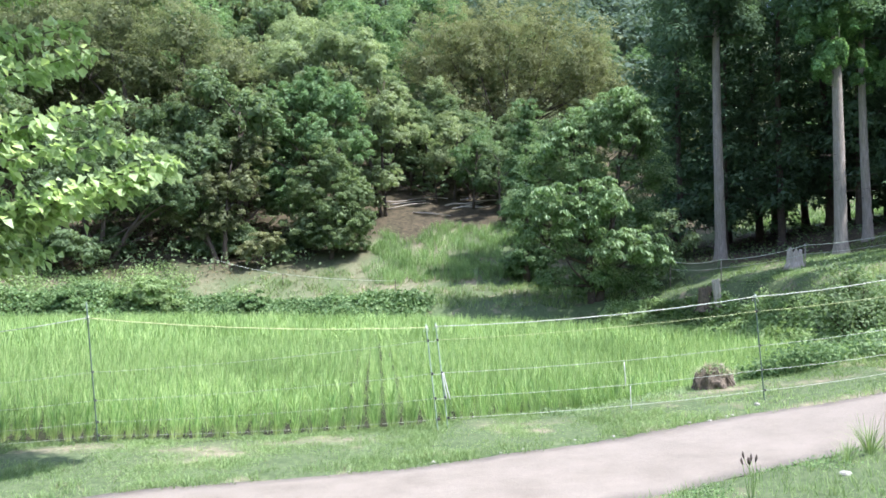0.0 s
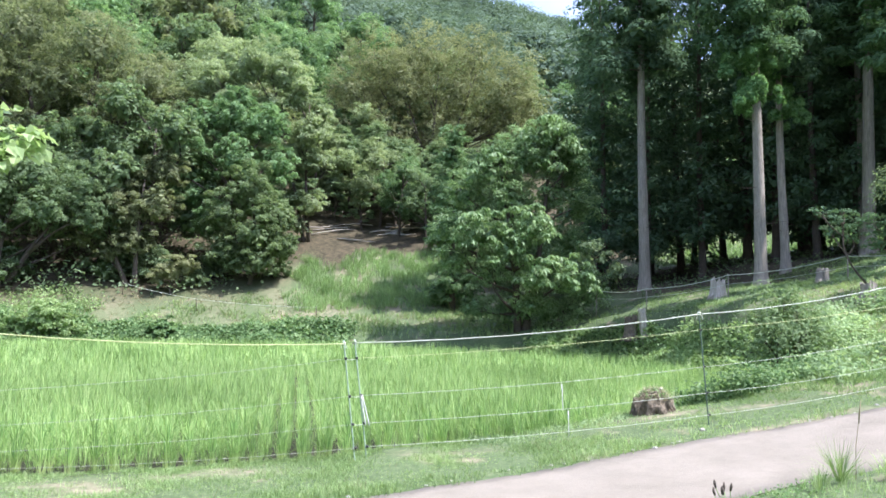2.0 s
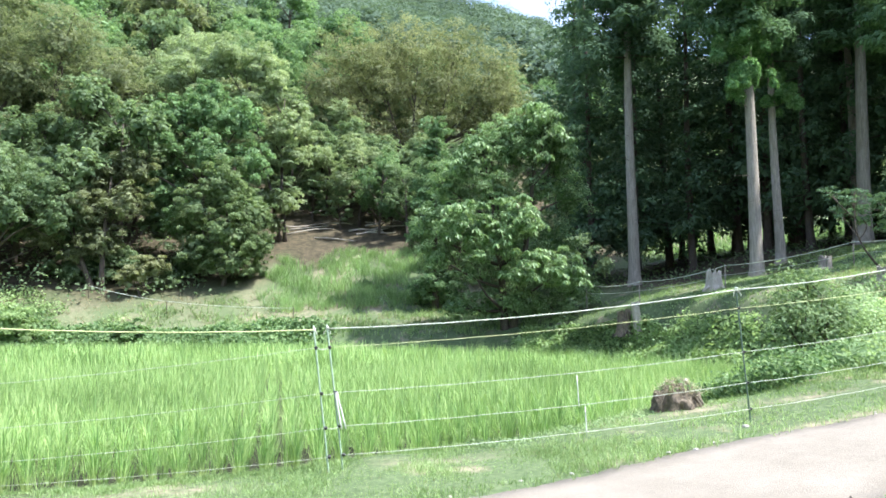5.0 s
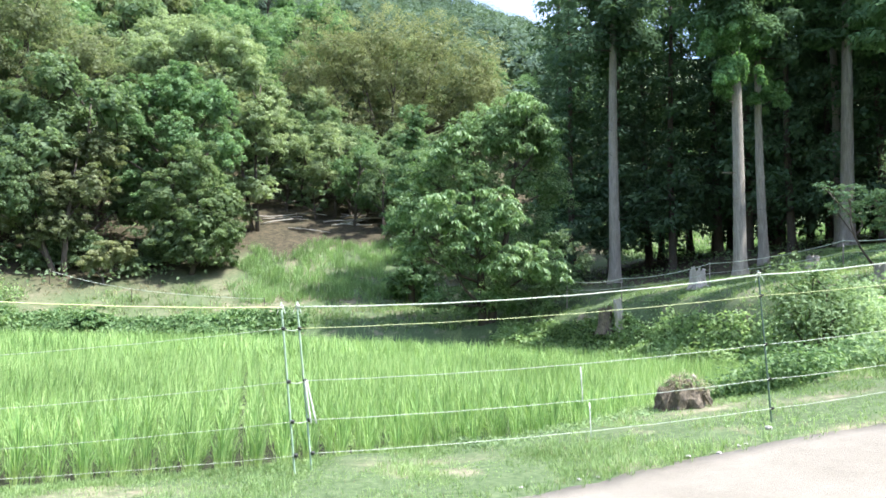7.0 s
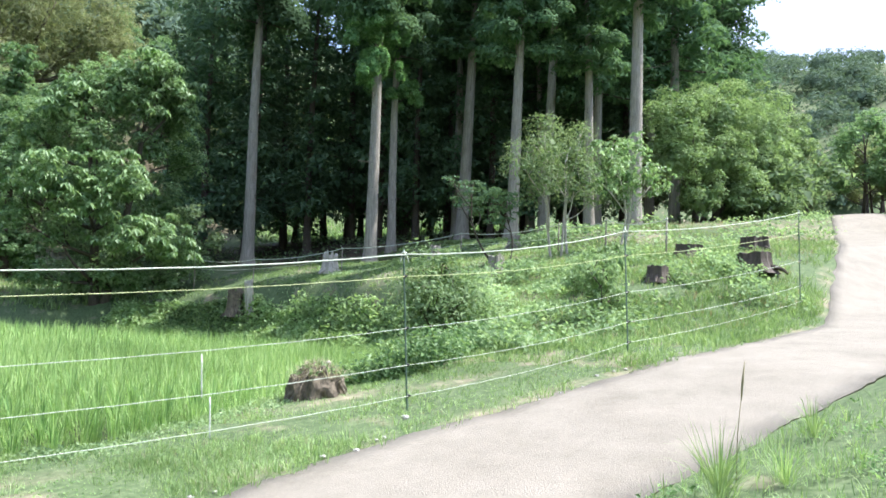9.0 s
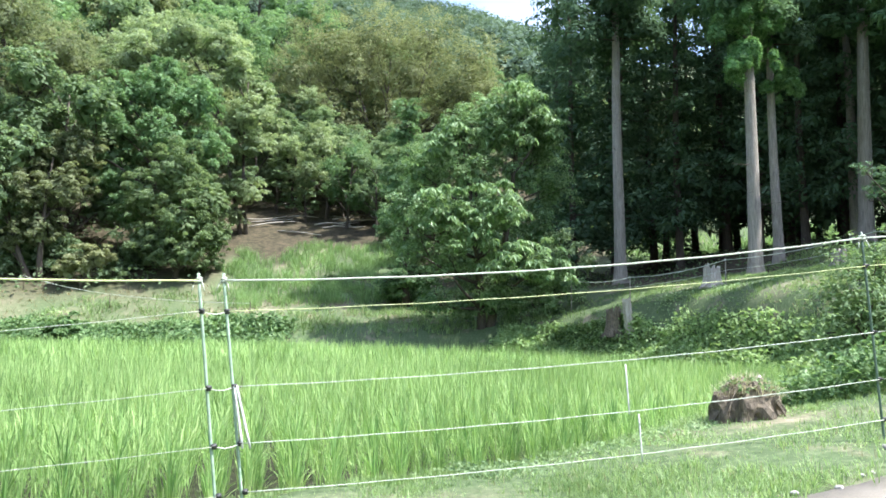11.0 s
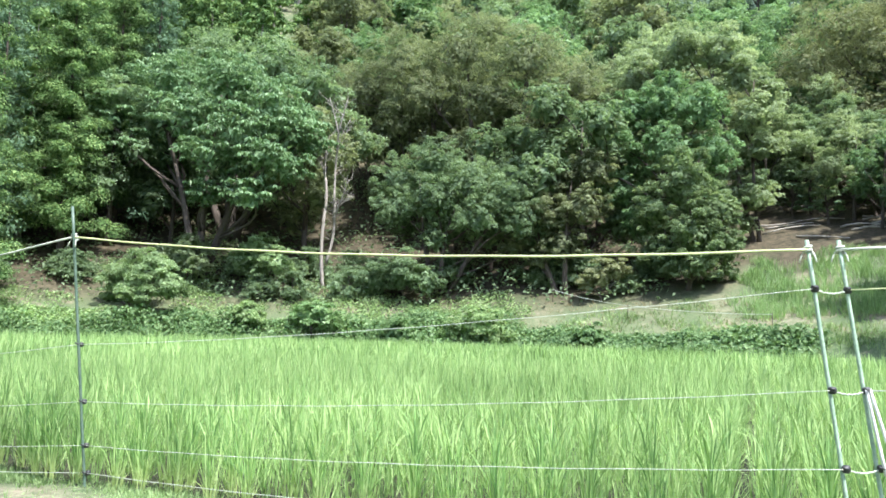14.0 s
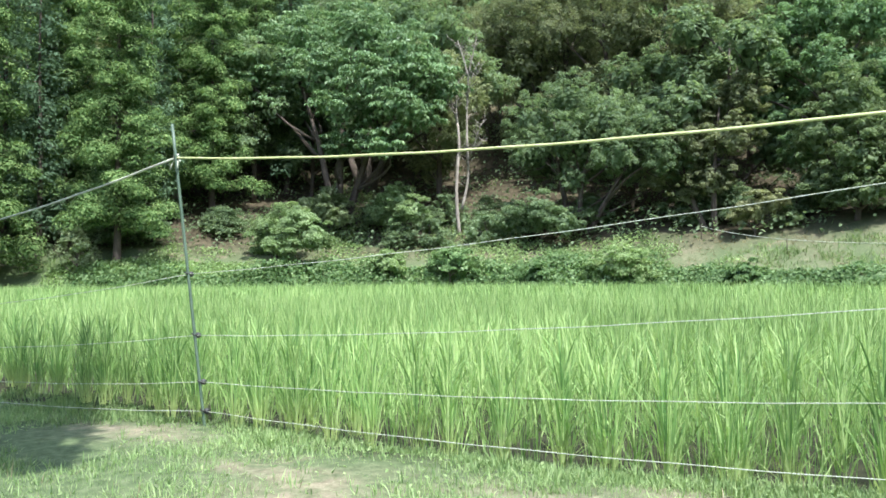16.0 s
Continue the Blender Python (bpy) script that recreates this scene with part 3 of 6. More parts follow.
for x, y in zip(hx[FRONT], hy[FRONT]):
    ob = new("rice_plant", random.choice(clump_meshes))
    ob.matrix_world = pose(x, y, -0.1, 0, 0, random.uniform(0, 360)) @ Matrix.Scale(random.uniform(0.9, 1.02), 4)
    tagged(ob, "upright green rice plant at the paddy's edge", "rice plant", "front row of rice")

# ---- turf on the verge and the bank ----
def turf(name, n, box, length, width, mat, label, test, seed, segs=2, lean=0.55, count=5):
    g = np.random.default_rng(seed)
    x, y = g.uniform(box[0], box[2], n), g.uniform(box[1], box[3], n)
    thin = np.array([noise.noise((a * 0.8, b * 0.8, 2.2)) for a, b in zip(x, y)])
    lump = np.array([noise.noise((a * 2.7, b * 2.7, 4.4)) for a, b in zip(x, y)])
    ok = test(x, y) & (g.random(n) < (0.85 + thin * 1.6) * np.clip(0.95 + 0.9 * lump, 0.4, 1) * (1 - 0.85 * bare_earth(x, y)))
    x, y, lump = x[ok], y[ok], lump[ok]
    z = height(x, y) - 0.01
    low, rich = lump < 0.12, lump >= 0.12
    v, f = joined([blades(g, x[m], y[m], z[m], count, length * k, width * w, segs, lean, 0.4) for m, k, w in ((low, 0.9, 1.0), (rich, 1.2, 1.1))])
    return tagged(new(name, mesh_np(name, v, f, mat)), label, "grass", kind="stuff")


def on_verge(x, y):
    return (y > np.interp(x, ROAD_L[:, 0], ROAD_L[:, 1]) + 0.05) & (outside(x, y) > -0.25)


def near_bank(x, y):
    return y < np.interp(x, ROAD_R[:, 0], ROAD_R[:, 1]) - 0.05


turf("verge_grass", 30000, (-11, 4.5, 9, 13), 0.08, 0.0048, GRASS, "short mown green grass along the paddy fence", on_verge, 21)
turf("near_verge_grass", 22000, (-7.5, 5.4, 2.5, 9.4), 0.06, 0.006, GRASS, "dense short grass where the verge widens", on_verge, 28, 1, 0.6, 4)
turf("edge_grass", 15000, (-9, 3.5, 12, 9.5), 0.11, 0.0055, GRASS, "longer grass hanging over the road's worn edge", lambda x, y: np.abs(y - np.interp(x, ROAD_L[:, 0], ROAD_L[:, 1]) - 0.14) < 0.24, 29, 2, 0.5, 6)
turf("rim_grass", 44000, (-10, 7.0, 8, 14.5), 0.085, 0.0055, GRASS, "grass that grows against the rice along the paddy's rim", lambda x, y: (np.abs(outside(x, y) + 0.12) < 0.28) & (y < 14.4), 47, 2, 0.5, 6)
turf("dry_grass", 2600, (-11, 4.5, 9, 12), 0.09, 0.003, DRYGRASS, "withered straw-coloured grass lying in the verge", on_verge, 22, 2, 0.9, 4)
turf("bank_grass", 8500, (0.5, -1.5, 10, 8), 0.12, 0.004, GRASS, "short green grass on the roadside bank", near_bank, 23)
turf("far_grass", 34000, (8, 8, 26, 37), 0.17, 0.012, GRASS, "rough grass on the terrace by the cedars", lambda x, y: (outside(x, y) > 0.9) & (y > np.interp(x, ROAD_L[:, 0], ROAD_L[:, 1]) + 0.1), 24, 2, 0.5, 4)
turf("slope_grass", 12000, (7.4, 9.2, 17, 18), 0.13, 0.007, GRASS, "short rough grass on the terrace slope", lambda x, y: (outside(x, y) > 0.4) & (y > np.interp(x, ROAD_L[:, 0], ROAD_L[:, 1]) + 0.1), 30, 2, 0.6, 5)
turf("slope_straw", 5000, (9, 10, 28, 24), 0.16, 0.009, DRYGRASS, "withered straw between the weeds of the terrace slope", lambda x, y: (outside(x, y) > 1.0) & (y > np.interp(x, ROAD_L[:, 0], ROAD_L[:, 1]) + 0.6), 45, 2, 0.8, 4)
turf("shelf_grass", 54000, (-48, 24, 10, 54), 0.34, 0.018, GRASS, "rough grass on the shelf above the paddy", lambda x, y: (outside(x, y) > 1.5) & (foot(x, y) < 2.4 + 2.2 * np.sin(x * 0.9) * np.sin(x * 0.37 + 1)), 25, 2, 0.5, 4)
def in_clearing(x, y):
    wob = np.sin(x * 1.3) * 0.8 + np.sin(y * 0.9 + x * 0.4) * 0.9
    return (foot(x, y) > 1.0) & (foot(x, y) + wob < 10) & (x > -6.1 + 0.5 * np.sin(y * 1.7)) & (x < 5.5)


turf("shelf_straw", 9000, (-40, 34, 8, 52), 0.22, 0.016, DRYGRASS, "withered straw on the trodden shelf below the wood", lambda x, y: (outside(x, y) > 3) & (foot(x, y) < 4.5), 43, 2, 0.9, 4)
turf("clearing_grass", 13000, (-9, 44, 6, 66), 0.62, 0.018, LUSHGRASS, "tall grass in a clearing of the wooded slope", in_clearing, 26, 2, 0.3, 5)


def weeds(name, n, place, size, label, seed, mat=None, tall=0.7, reach=0.3):
    """Leafy weeds: small heaps of leaves over the ground at the places that place() gives."""
    g = np.random.default_rng(seed)
    x, y = place(g, n)
    ok = (outside(x, y) > -0.3) & ((y > np.interp(x, ROAD_L[:, 0], ROAD_L[:, 1]) + 0.12) | (y < np.interp(x, ROAD_R[:, 0], ROAD_R[:, 1]) - 0.12))
    ok &= g.random(n) > 0.85 * bare_earth(x, y)
    x, y = x[ok], y[ok]
    n = len(x)
    z = height(x, y)
    bump = np.array([noise.noise((a * 0.45, b * 0.45, 5.5)) for a, b in zip(x, y)])
    top = tall * np.clip(0.55 + 1.3 * bump, 0.12, 1.5)
    at = np.stack([x + g.normal(0, reach, n), y + g.normal(0, reach, n), z + top * g.random(n) ** 0.6], -1)
    d = np.stack([g.normal(0, 0.5, n), g.normal(-0.5, 0.5, n), np.full(n, 0.5)], -1)
    v, f = leaves(g, at, d, size, size * 0.62, 0.3, 0.6)
    return tagged(new(name, mesh_np(name, v, f, mat or WEED)), label, "weeds", kind="stuff")


def along(points, spread):
    p = np.asarray(points, float)
    def place(g, n):
        seg = g.integers(0, len(p) - 1, n)
        t = g.random(n)[:, None]
        q = p[seg] * (1 - t) + p[seg + 1] * t
        dirs = p[seg + 1] - p[seg]
        nrm = np.stack([-dirs[:, 1], dirs[:, 0]], -1) / np.linalg.norm(dirs, axis=1)[:, None]
        q = q + nrm * g.uniform(-spread, spread, n)[:, None]
        return q[:, 0], q[:, 1]
    return place


far_rim = np.vstack([[(-2.0, 38.0)], PADDY[18:24]]) + np.array([0.0, 1.2])
weeds("bank_weeds", 42000, along(far_rim, 1.3), 0.25, "broad-leaved weeds and vines on the paddy's far bank", 31, WEED, 0.95)
weeds("terrace_weeds", 30000, along([(10.7, 16.5), (11.9, 22), (12.4, 30.0), (11.5, 32.0), (9.2, 34.6), (7.4, 35.6)], 0.7), 0.17, "broad-leaved weeds on the bank below the cedar terrace", 32, HERB, 0.5, 0.12)
weeds("corner_weeds", 16000, along([(6.0, 11.0), (8.3, 13.2), (10.6, 15.6)], 0.8), 0.085, "low leafy weeds at the paddy's corner", 33, None, 0.45, 0.15)

# ---- fence ----
POSTS = {
    "a": [(-5.0, 7.85, -0.14), (-5.13, 7.67, 1.74), (-5.13, 7.63, 1.97)],
    "b": [(0.02, 8.26, -0.02), (-0.19, 8.33, 1.56), (-0.195, 8.332, 1.61)],
    "c": [(0.17, 8.38, 0.0), (-0.05, 8.47, 1.57), (-0.055, 8.472, 1.62)],
    "d": [(5.13, 8.88, 0.33), (4.98, 8.86, 2.01), (4.976, 8.86, 2.06)],
    "e": [(8.66, 9.06, 0.92), (8.79, 9.28, 2.61), (8.79, 9.29, 2.68)],
    "f": [(-11.0, 7.0, -0.3), (-11.05, 6.9, 1.2), (-11.05, 6.9, 1.3)],
    "g": [(15.36, 10.6, 1.74), (15.28, 10.6, 3.63), (15.28, 10.6, 3.7)],
}
LEVELS = {"a": (1.74, 0.94, 0.52, 0.2, 0.0), "b": (1.56, 1.36, 0.86, 0.49, 0.18), "c": (1.57, 1.36, 0.86, 0.49, 0.18), "d": (2.01, 1.78, 1.24, 0.86, 0.54),
          "e": (2.61, 2.27, 1.77, 1.37, 1.1), "f": (1.2, 0.6, 0.3, 0.05, -0.1), "g": (3.63, 3.22, 2.67, 2.17, 1.86)}


def on_post(key, z):
    foot_p, rope_p = Vector(POSTS[key][0]), Vector(POSTS[key][1])
    return foot_p.lerp(rope_p, (z - foot_p.z) / (rope_p.z - foot_p.z))


def knot(rng, size, mat, name="knot"):
    """A small tied lump with two loose ends."""
    a = np.linspace(0, 4 * np.pi, 22)
    p = np.stack([np.cos(a) * size * 0.45, np.sin(a) * size * 0.45, np.linspace(-size, size, 22) * 0.5], -1)
    ends = []
    for s in (-1, 1):
        t = np.linspace(0, 1, 6)
        ends.append(tube(np.stack([s * size * (0.4 + 0.7 * t), -size * 0.6 * t, -size * (0.2 + 1.6 * t * t)], -1), np.full(6, size * 0.12), 5))
    return mesh_np(name, *joined([tube(p, np.full(22, size * 0.22), 5), *ends]), mat, True)


rng = np.random.default_rng(41)
for key, pts in POSTS.items():
    post = thing("fence_post", "slim green fence post leaning in the verge, with black insulator clips", "fence post", "posts of the paddy fence")
    a, b = np.array(pts[0]), np.array(pts[2])
    t = np.linspace(0, 1, 12)[:, None]
    line = (a - [0, 0, 0.25]) * (1 - t) + b * t
    part("pole", mesh_np("pole", *tube(line, np.full(12, 0.0105), 10), PALEPOLE if key in "bc" else GREENPOLE, True), post)
    for i, z in enumerate(LEVELS[key]):
        if i == 0 or z < pts[0][2] + 0.05:
            continue
        c = on_post(key, z)
        ring = tube([(c.x, c.y, c.z - 0.018), (c.x, c.y, c.z - 0.008), (c.x, c.y, c.z + 0.008), (c.x, c.y, c.z + 0.018)], [0.014, 0.021, 0.021, 0.014], 10)
        hook = tube([(c.x, c.y - 0.012, c.z), (c.x + 0.012, c.y - 0.035, c.z + 0.005), (c.x - 0.012, c.y - 0.04, c.z + 0.014)], [0.006, 0.006, 0.005], 6)
        part("insulator_clip", mesh_np("insulator_clip", *joined([ring, hook]), BLACKCLIP, True), post, "black plastic insulator clip")
    c = on_post(key, LEVELS[key][0])
    k = part("knot", knot(rng, 0.046 if key == "d" else 0.036 if key in "bc" else 0.042, ROPE), post, "pale rope knot at the post's top")
    k.location = c
    if key == "c":
        m, l = on_post("c", 0.87), on_post("c", 0.46)
        for s, off in ((1, 0.0), (2, 0.05)):
            a0, b0 = np.array(m) + [off * 0.3, -0.02, 0], np.array(l) + [off + 0.015, -0.03, 0]
            tt = np.linspace(0, 1, 6)[:, None]
            part("brace_pipe", mesh_np("brace_pipe", *tube(a0 * (1 - tt) + b0 * tt, np.full(6, 0.008), 8), WHITEPIPE, True), post, "grey-white plastic brace pipe")


def rope(a, b, sag, radius, mat, name, label, group):
    t = np.linspace(0, 1, 40)[:, None]
    p = np.array(a)[None] * (1 - t) + np.array(b)[None] * t
    p[:, 2] -= (4 * sag * t * (1 - t))[:, 0]
    p[:, 2] += 0.0015 * np.sin(t[:, 0] * 41)
    tagged(new(name, mesh_np(name, *tube(p, np.full(40, radius), 6), mat, True)), label, "rope", group)


for s, (u, v) in enumerate((("f", "a"), ("a", "b"), ("c", "d"), ("d", "e"), ("e", "g"))):
    for i in range(5):
        mat = YELLOWROPE if ((i == 1 and u not in "fa") or (i == 0 and u == "a")) else ROPE
        sag = (0.1 if u in "f" else 0.05) + (0.03 if i == 0 else 0.0)
        rad = 0.0075 if i == 0 else (0.0021 if u in "fa" else 0.0034)
        a, b = on_post(u, LEVELS[u][i]), on_post(v, LEVELS[v][i])
        rope((a.x, a.y - 0.015, a.z), (b.x, b.y - 0.015, b.z), sag, rad, mat, "fence_rope", ("thick pale rope" if i == 0 else "thin pale wire rope") + " strung between the fence posts", "ropes of the paddy fence")
# the two corner posts are tied to each other
for i in (1, 2, 3):
    a, b = on_post("b", LEVELS["b"][i]), on_post("c", LEVELS["c"][i])
    rope(a, b, 0.02, 0.004, ROPE, "tie_rope", "short slack rope tying two corner posts together", "ties of the corner posts")
spacer = thing("wire_spacer", "thin white rod that spaces the fence wires", "spacer")
for a, b in (((2.9, 8.76, 0.99), (2.91, 8.72, 0.62)), ((2.98, 8.71, 0.62), (2.98, 8.66, 0.28))):
    t = np.linspace(0, 1, 5)[:, None]
    part("rod", mesh_np("rod", *tube(np.array(a) * (1 - t) + np.array(b) * t, np.full(5, 0.006), 8), WHITEPIPE, True), spacer)

# ---- trees ----
def limb(rng, a, b, r0, r1, bow=0.12, n=6, sides=6):
    a, b = np.asarray(a, float), np.asarray(b, float)
    t = np.linspace(0, 1, n)[:, None]
    side = rng.normal(0, 1, 3) * np.linalg.norm(b - a) * bow
    p = a * (1 - t) + b * t + side * np.sin(np.pi * t) * [1, 1, 0.5]
    return tube(p, np.linspace(r0, r1, n), sides, sides > 4)


def sprays(rng, at, out, length, width, along=0.8, scatter=0.32, lift=0.4):
    """Small pointed leaf sprays, one triangle each, lying mostly along the crown's surface."""
    n = len(at)
    nrm = out * along + rng.normal(0, scatter, (n, 3)) + [0, 0, lift]
    nrm /= np.linalg.norm(nrm, axis=1)[:, None] + 1e-9
    grow = out * 0.4 + rng.normal(0, 0.7, (n, 3)) - [0, 0, 0.25]
    grow -= nrm * (grow * nrm).sum(1)[:, None]
    grow /= np.linalg.norm(grow, axis=1)[:, None] + 1e-9
    side = np.cross(nrm, grow)
    l = (length * rng.uniform(0.6, 1.3, n))[:, None]
    w = (width * rng.uniform(0.7, 1.3, n))[:, None] / 2
    v = np.stack([at - grow * l * 0.4 + side * w, at - grow * l * 0.4 - side * w, at + grow * l * 0.6 - [0, 0, 1] * l * 0.1], 1)
    return v.reshape(-1, 3), np.arange(3 * n).reshape(-1, 3)


def broadleaf(name, seed, tall, spread, n, leaf, mat, label, bark=None, low=0.18, blobs=34, flat=0.75, open_=0.55, stems=1, far=False, big=0.0, loose=0.5):
    """A broad-leaved tree as a thing at the origin: trunk with limbs, crown of leaves on many uneven tufts."""
    g = np.random.default_rng(seed)
    ob = thing(name, label, "tree")
    centres, radii = [], []
    for i in range(blobs):
        u = (i + 0.5) / blobs
        zz = low + (1 - low) * (0.06 + 0.86 * u)
        prof = math.sin(math.pi * min(1, (0.18 + 0.8 * u) ** 0.85)) ** 0.7
        a = i * 2.4 + g.normal(0, 0.5)
        rr = spread * prof * g.uniform(0.35, 0.95)
        centres.append((math.cos(a) * rr, math.sin(a) * rr, tall * zz + g.normal(0, 0.05 * tall)))
        s = spread * g.uniform(0.2, 0.42) * (34 / max(34, blobs)) ** 0.33
        radii.append((s, s, s * flat))
    centres, radii = np.array(centres), np.array(radii)
    centres[:, 2] = np.maximum(centres[:, 2], tall * low * 0.6 + radii[:, 2] * 0.5)
    # each tuft breaks up into smaller ones of uneven size
    kids = 4
    child = np.repeat(centres, kids, 0) + g.normal(0, loose, (blobs * kids, 3)) * np.repeat(radii, kids, 0)
    child_r = np.repeat(radii, kids, 0) * g.uniform(0.3, 0.75, (blobs * kids, 1))
    child[:, 2] = np.maximum(child[:, 2], 0.1)
    trunks, wood = [], []
    for k in range(stems):
        lean = np.array([g.normal(0, 0.06) * tall, g.normal(0, 0.06) * tall]) * (1 + (stems > 1))
        hs = np.linspace(-0.3, tall * 0.8, 9)
        base = g.normal(0, 0.3, 2) if stems > 1 else np.zeros(2)
        axis_p = np.stack([base[0] + lean[0] * (hs / tall) + 0.02 * tall * np.sin(hs * 0.8 + seed), base[1] + lean[1] * (hs / tall), hs], -1)
        trunks.append(tube(axis_p, np.linspace(tall * 0.022, tall * 0.004, 9) + 0.02, 6 if far else 9))
        for c in centres[k::stems][:: 3 if far else 2]:
            zz = max(0.3, c[2] - 0.17 * tall * g.uniform(0.4, 1.0))
            i = int(np.clip(zz / (tall * 0.8) * 8, 1, 8))
            wood.append(limb(g, axis_p[i], c, tall * 0.008 + 0.01, 0.01, 0.12, 4 if far else 5, 3 if far else 5))
    for t_ in trunks:
        part("trunk", mesh_np("trunk", *t_, bark or BARKDARK, True), ob)
    tagged(part("branchwork", mesh_np("branchwork", *joined(wood), bark or BARKDARK, True), ob), kind="stuff")
    at, out = blob_points(g, child, child_r, n, open_)
    at = at + g.normal(0, 0.16, (n, 3)) * child_r.mean()
    v, f = sprays(g, at, out, leaf, leaf * 0.55)
    pieces = [(v, f)]
    inner, io = blob_points(g, centres, radii * 0.55, n // (12 if far else 6), 0.9)
    pieces.append(sprays(g, inner, io, leaf * 1.6, leaf * 1.2))
    if big:
        # broader leaves in hanging bunches over the lower and outer tufts
        sel = np.flatnonzero(centres[:, 2] < tall * 0.62)
        bunch, bo = blob_points(g, centres[sel], radii[sel] * 1.12, n // 5, 0.35)
        lv, lf = leaves(g, bunch, bo, big * 1.15, big * 0.34, 1.1, 0.5)
        pieces.append((lv, np.vstack([lf[:, [0, 1, 2]], lf[:, [0, 2, 3]]])))
    part("crown", mesh_np("crown", *joined(pieces), mat), ob)
    return ob


def cedar(name, seed, tall, first, spread, n, mat, label, leaf=0.3, girth=0.24, branches=70, tuft=0.6, taper=0.6, far=False, pompoms=(), bark=None):
    """A Japanese cedar: straight tapering trunk, short drooping boughs with rounded tufts of needles."""
    g = np.random.default_rng(seed)
    ob = thing(name, label, "tree")
    hs = np.concatenate([[-0.4, 0.0, 0.35, 0.8, 1.5], np.linspace(2.8, tall, 11)])
    sway = 0.06 * np.sin(hs * 0.35 + seed)
    r = girth * (1 - 0.88 * np.clip(hs / tall, 0, 1)) + girth * 0.42 * np.exp(-np.maximum(hs, 0) / 0.4)
    trunk = tube(np.stack([sway, sway * 0.5, hs], -1), r, 7 if far else 14)
    wood, centres, radii = [], [], []
    for i in range(branches):
        u = (i + 0.5) / branches
        z = first + (tall - first) * u
        reach = spread * (1 - u) ** taper * g.uniform(0.55, 1.05) + 0.2
        a = i * 2.4 + g.normal(0, 0.4)
        tip = np.array([math.cos(a) * reach, math.sin(a) * reach, z - reach * 0.22])
        if not far or i % 3 == 0:
            wood.append(limb(g, (0, 0, z), tip, 0.045 * (1 - u) + 0.012, 0.008, 0.06, 4, 3))
        for s in ((1.0, 0.62, 0.3) if reach > 1.4 else (1.0, 0.45)):
            centres.append(tip * [s, s, 1] + [g.normal(0, 0.15), g.normal(0, 0.15), g.normal(0, 0.15) + (1 - s) * reach * 0.2])
            radii.append(np.array([1, 1, 0.85]) * tuft * g.uniform(0.7, 1.25) * (1.1 - 0.45 * u))
    tufts = []
    for z, off, rr in pompoms:
        pc, pr = [], []
        for q in range(20):
            d = g.normal(0, 1, 3)
            d = d / np.linalg.norm(d) * rr * g.uniform(0.3, 1.0)
            pc.append(np.array([off, 0, z]) + d * [0.9, 0.9, 0.8] + [0, 0, 0.3 * rr - 0.5 * abs(d[0])])
            pr.append(np.array([0.9, 0.9, 1.3]) * rr * g.uniform(0.14, 0.32))
        pa, po = blob_points(g, pc, pr, 9000, 0.6)
        tufts.append(sprays(g, pa, po, 0.24, 0.08, 1.0, 0.5))
        wood.append(limb(g, (0, 0, z - 0.4), (off, 0, z), 0.03, 0.01, 0.05, 4, 3))
    for i in range(9):
        z, a = g.uniform(2, max(3, first)), g.uniform(0, 6.28)
        l = g.uniform(0.4, 1.6)
        wood.append(limb(g, (0, 0, z), (math.cos(a) * l, math.sin(a) * l, z + g.uniform(-0.3, 0.3)), 0.018, 0.005, 0.1, 4, 3))
    part("trunk", mesh_np("trunk", *trunk, bark or BARK, True), ob)
    tagged(part("branchwork", mesh_np("branchwork", *joined(wood), BARKDARK, True), ob), kind="stuff")
    at, out = blob_points(g, centres, radii, n, 0.3)
    at = at + g.normal(0, 0.05, (n, 3)) * tuft
    v, f = sprays(g, at, out, leaf, leaf * 0.55, 1.3, 0.2)
    inner, io = blob_points(g, centres, np.array(radii) * 0.6, n // 12, 0.8)
    part("crown", mesh_np("crown", *joined([(v, f), sprays(g, inner, io, leaf * 1.9, leaf * 1.1)]), mat), ob)
    for t_ in tufts:
        part("tuft", mesh_np("tuft", *t_, TUFTLEAF), ob, "bright green rounded tuft")
    return ob


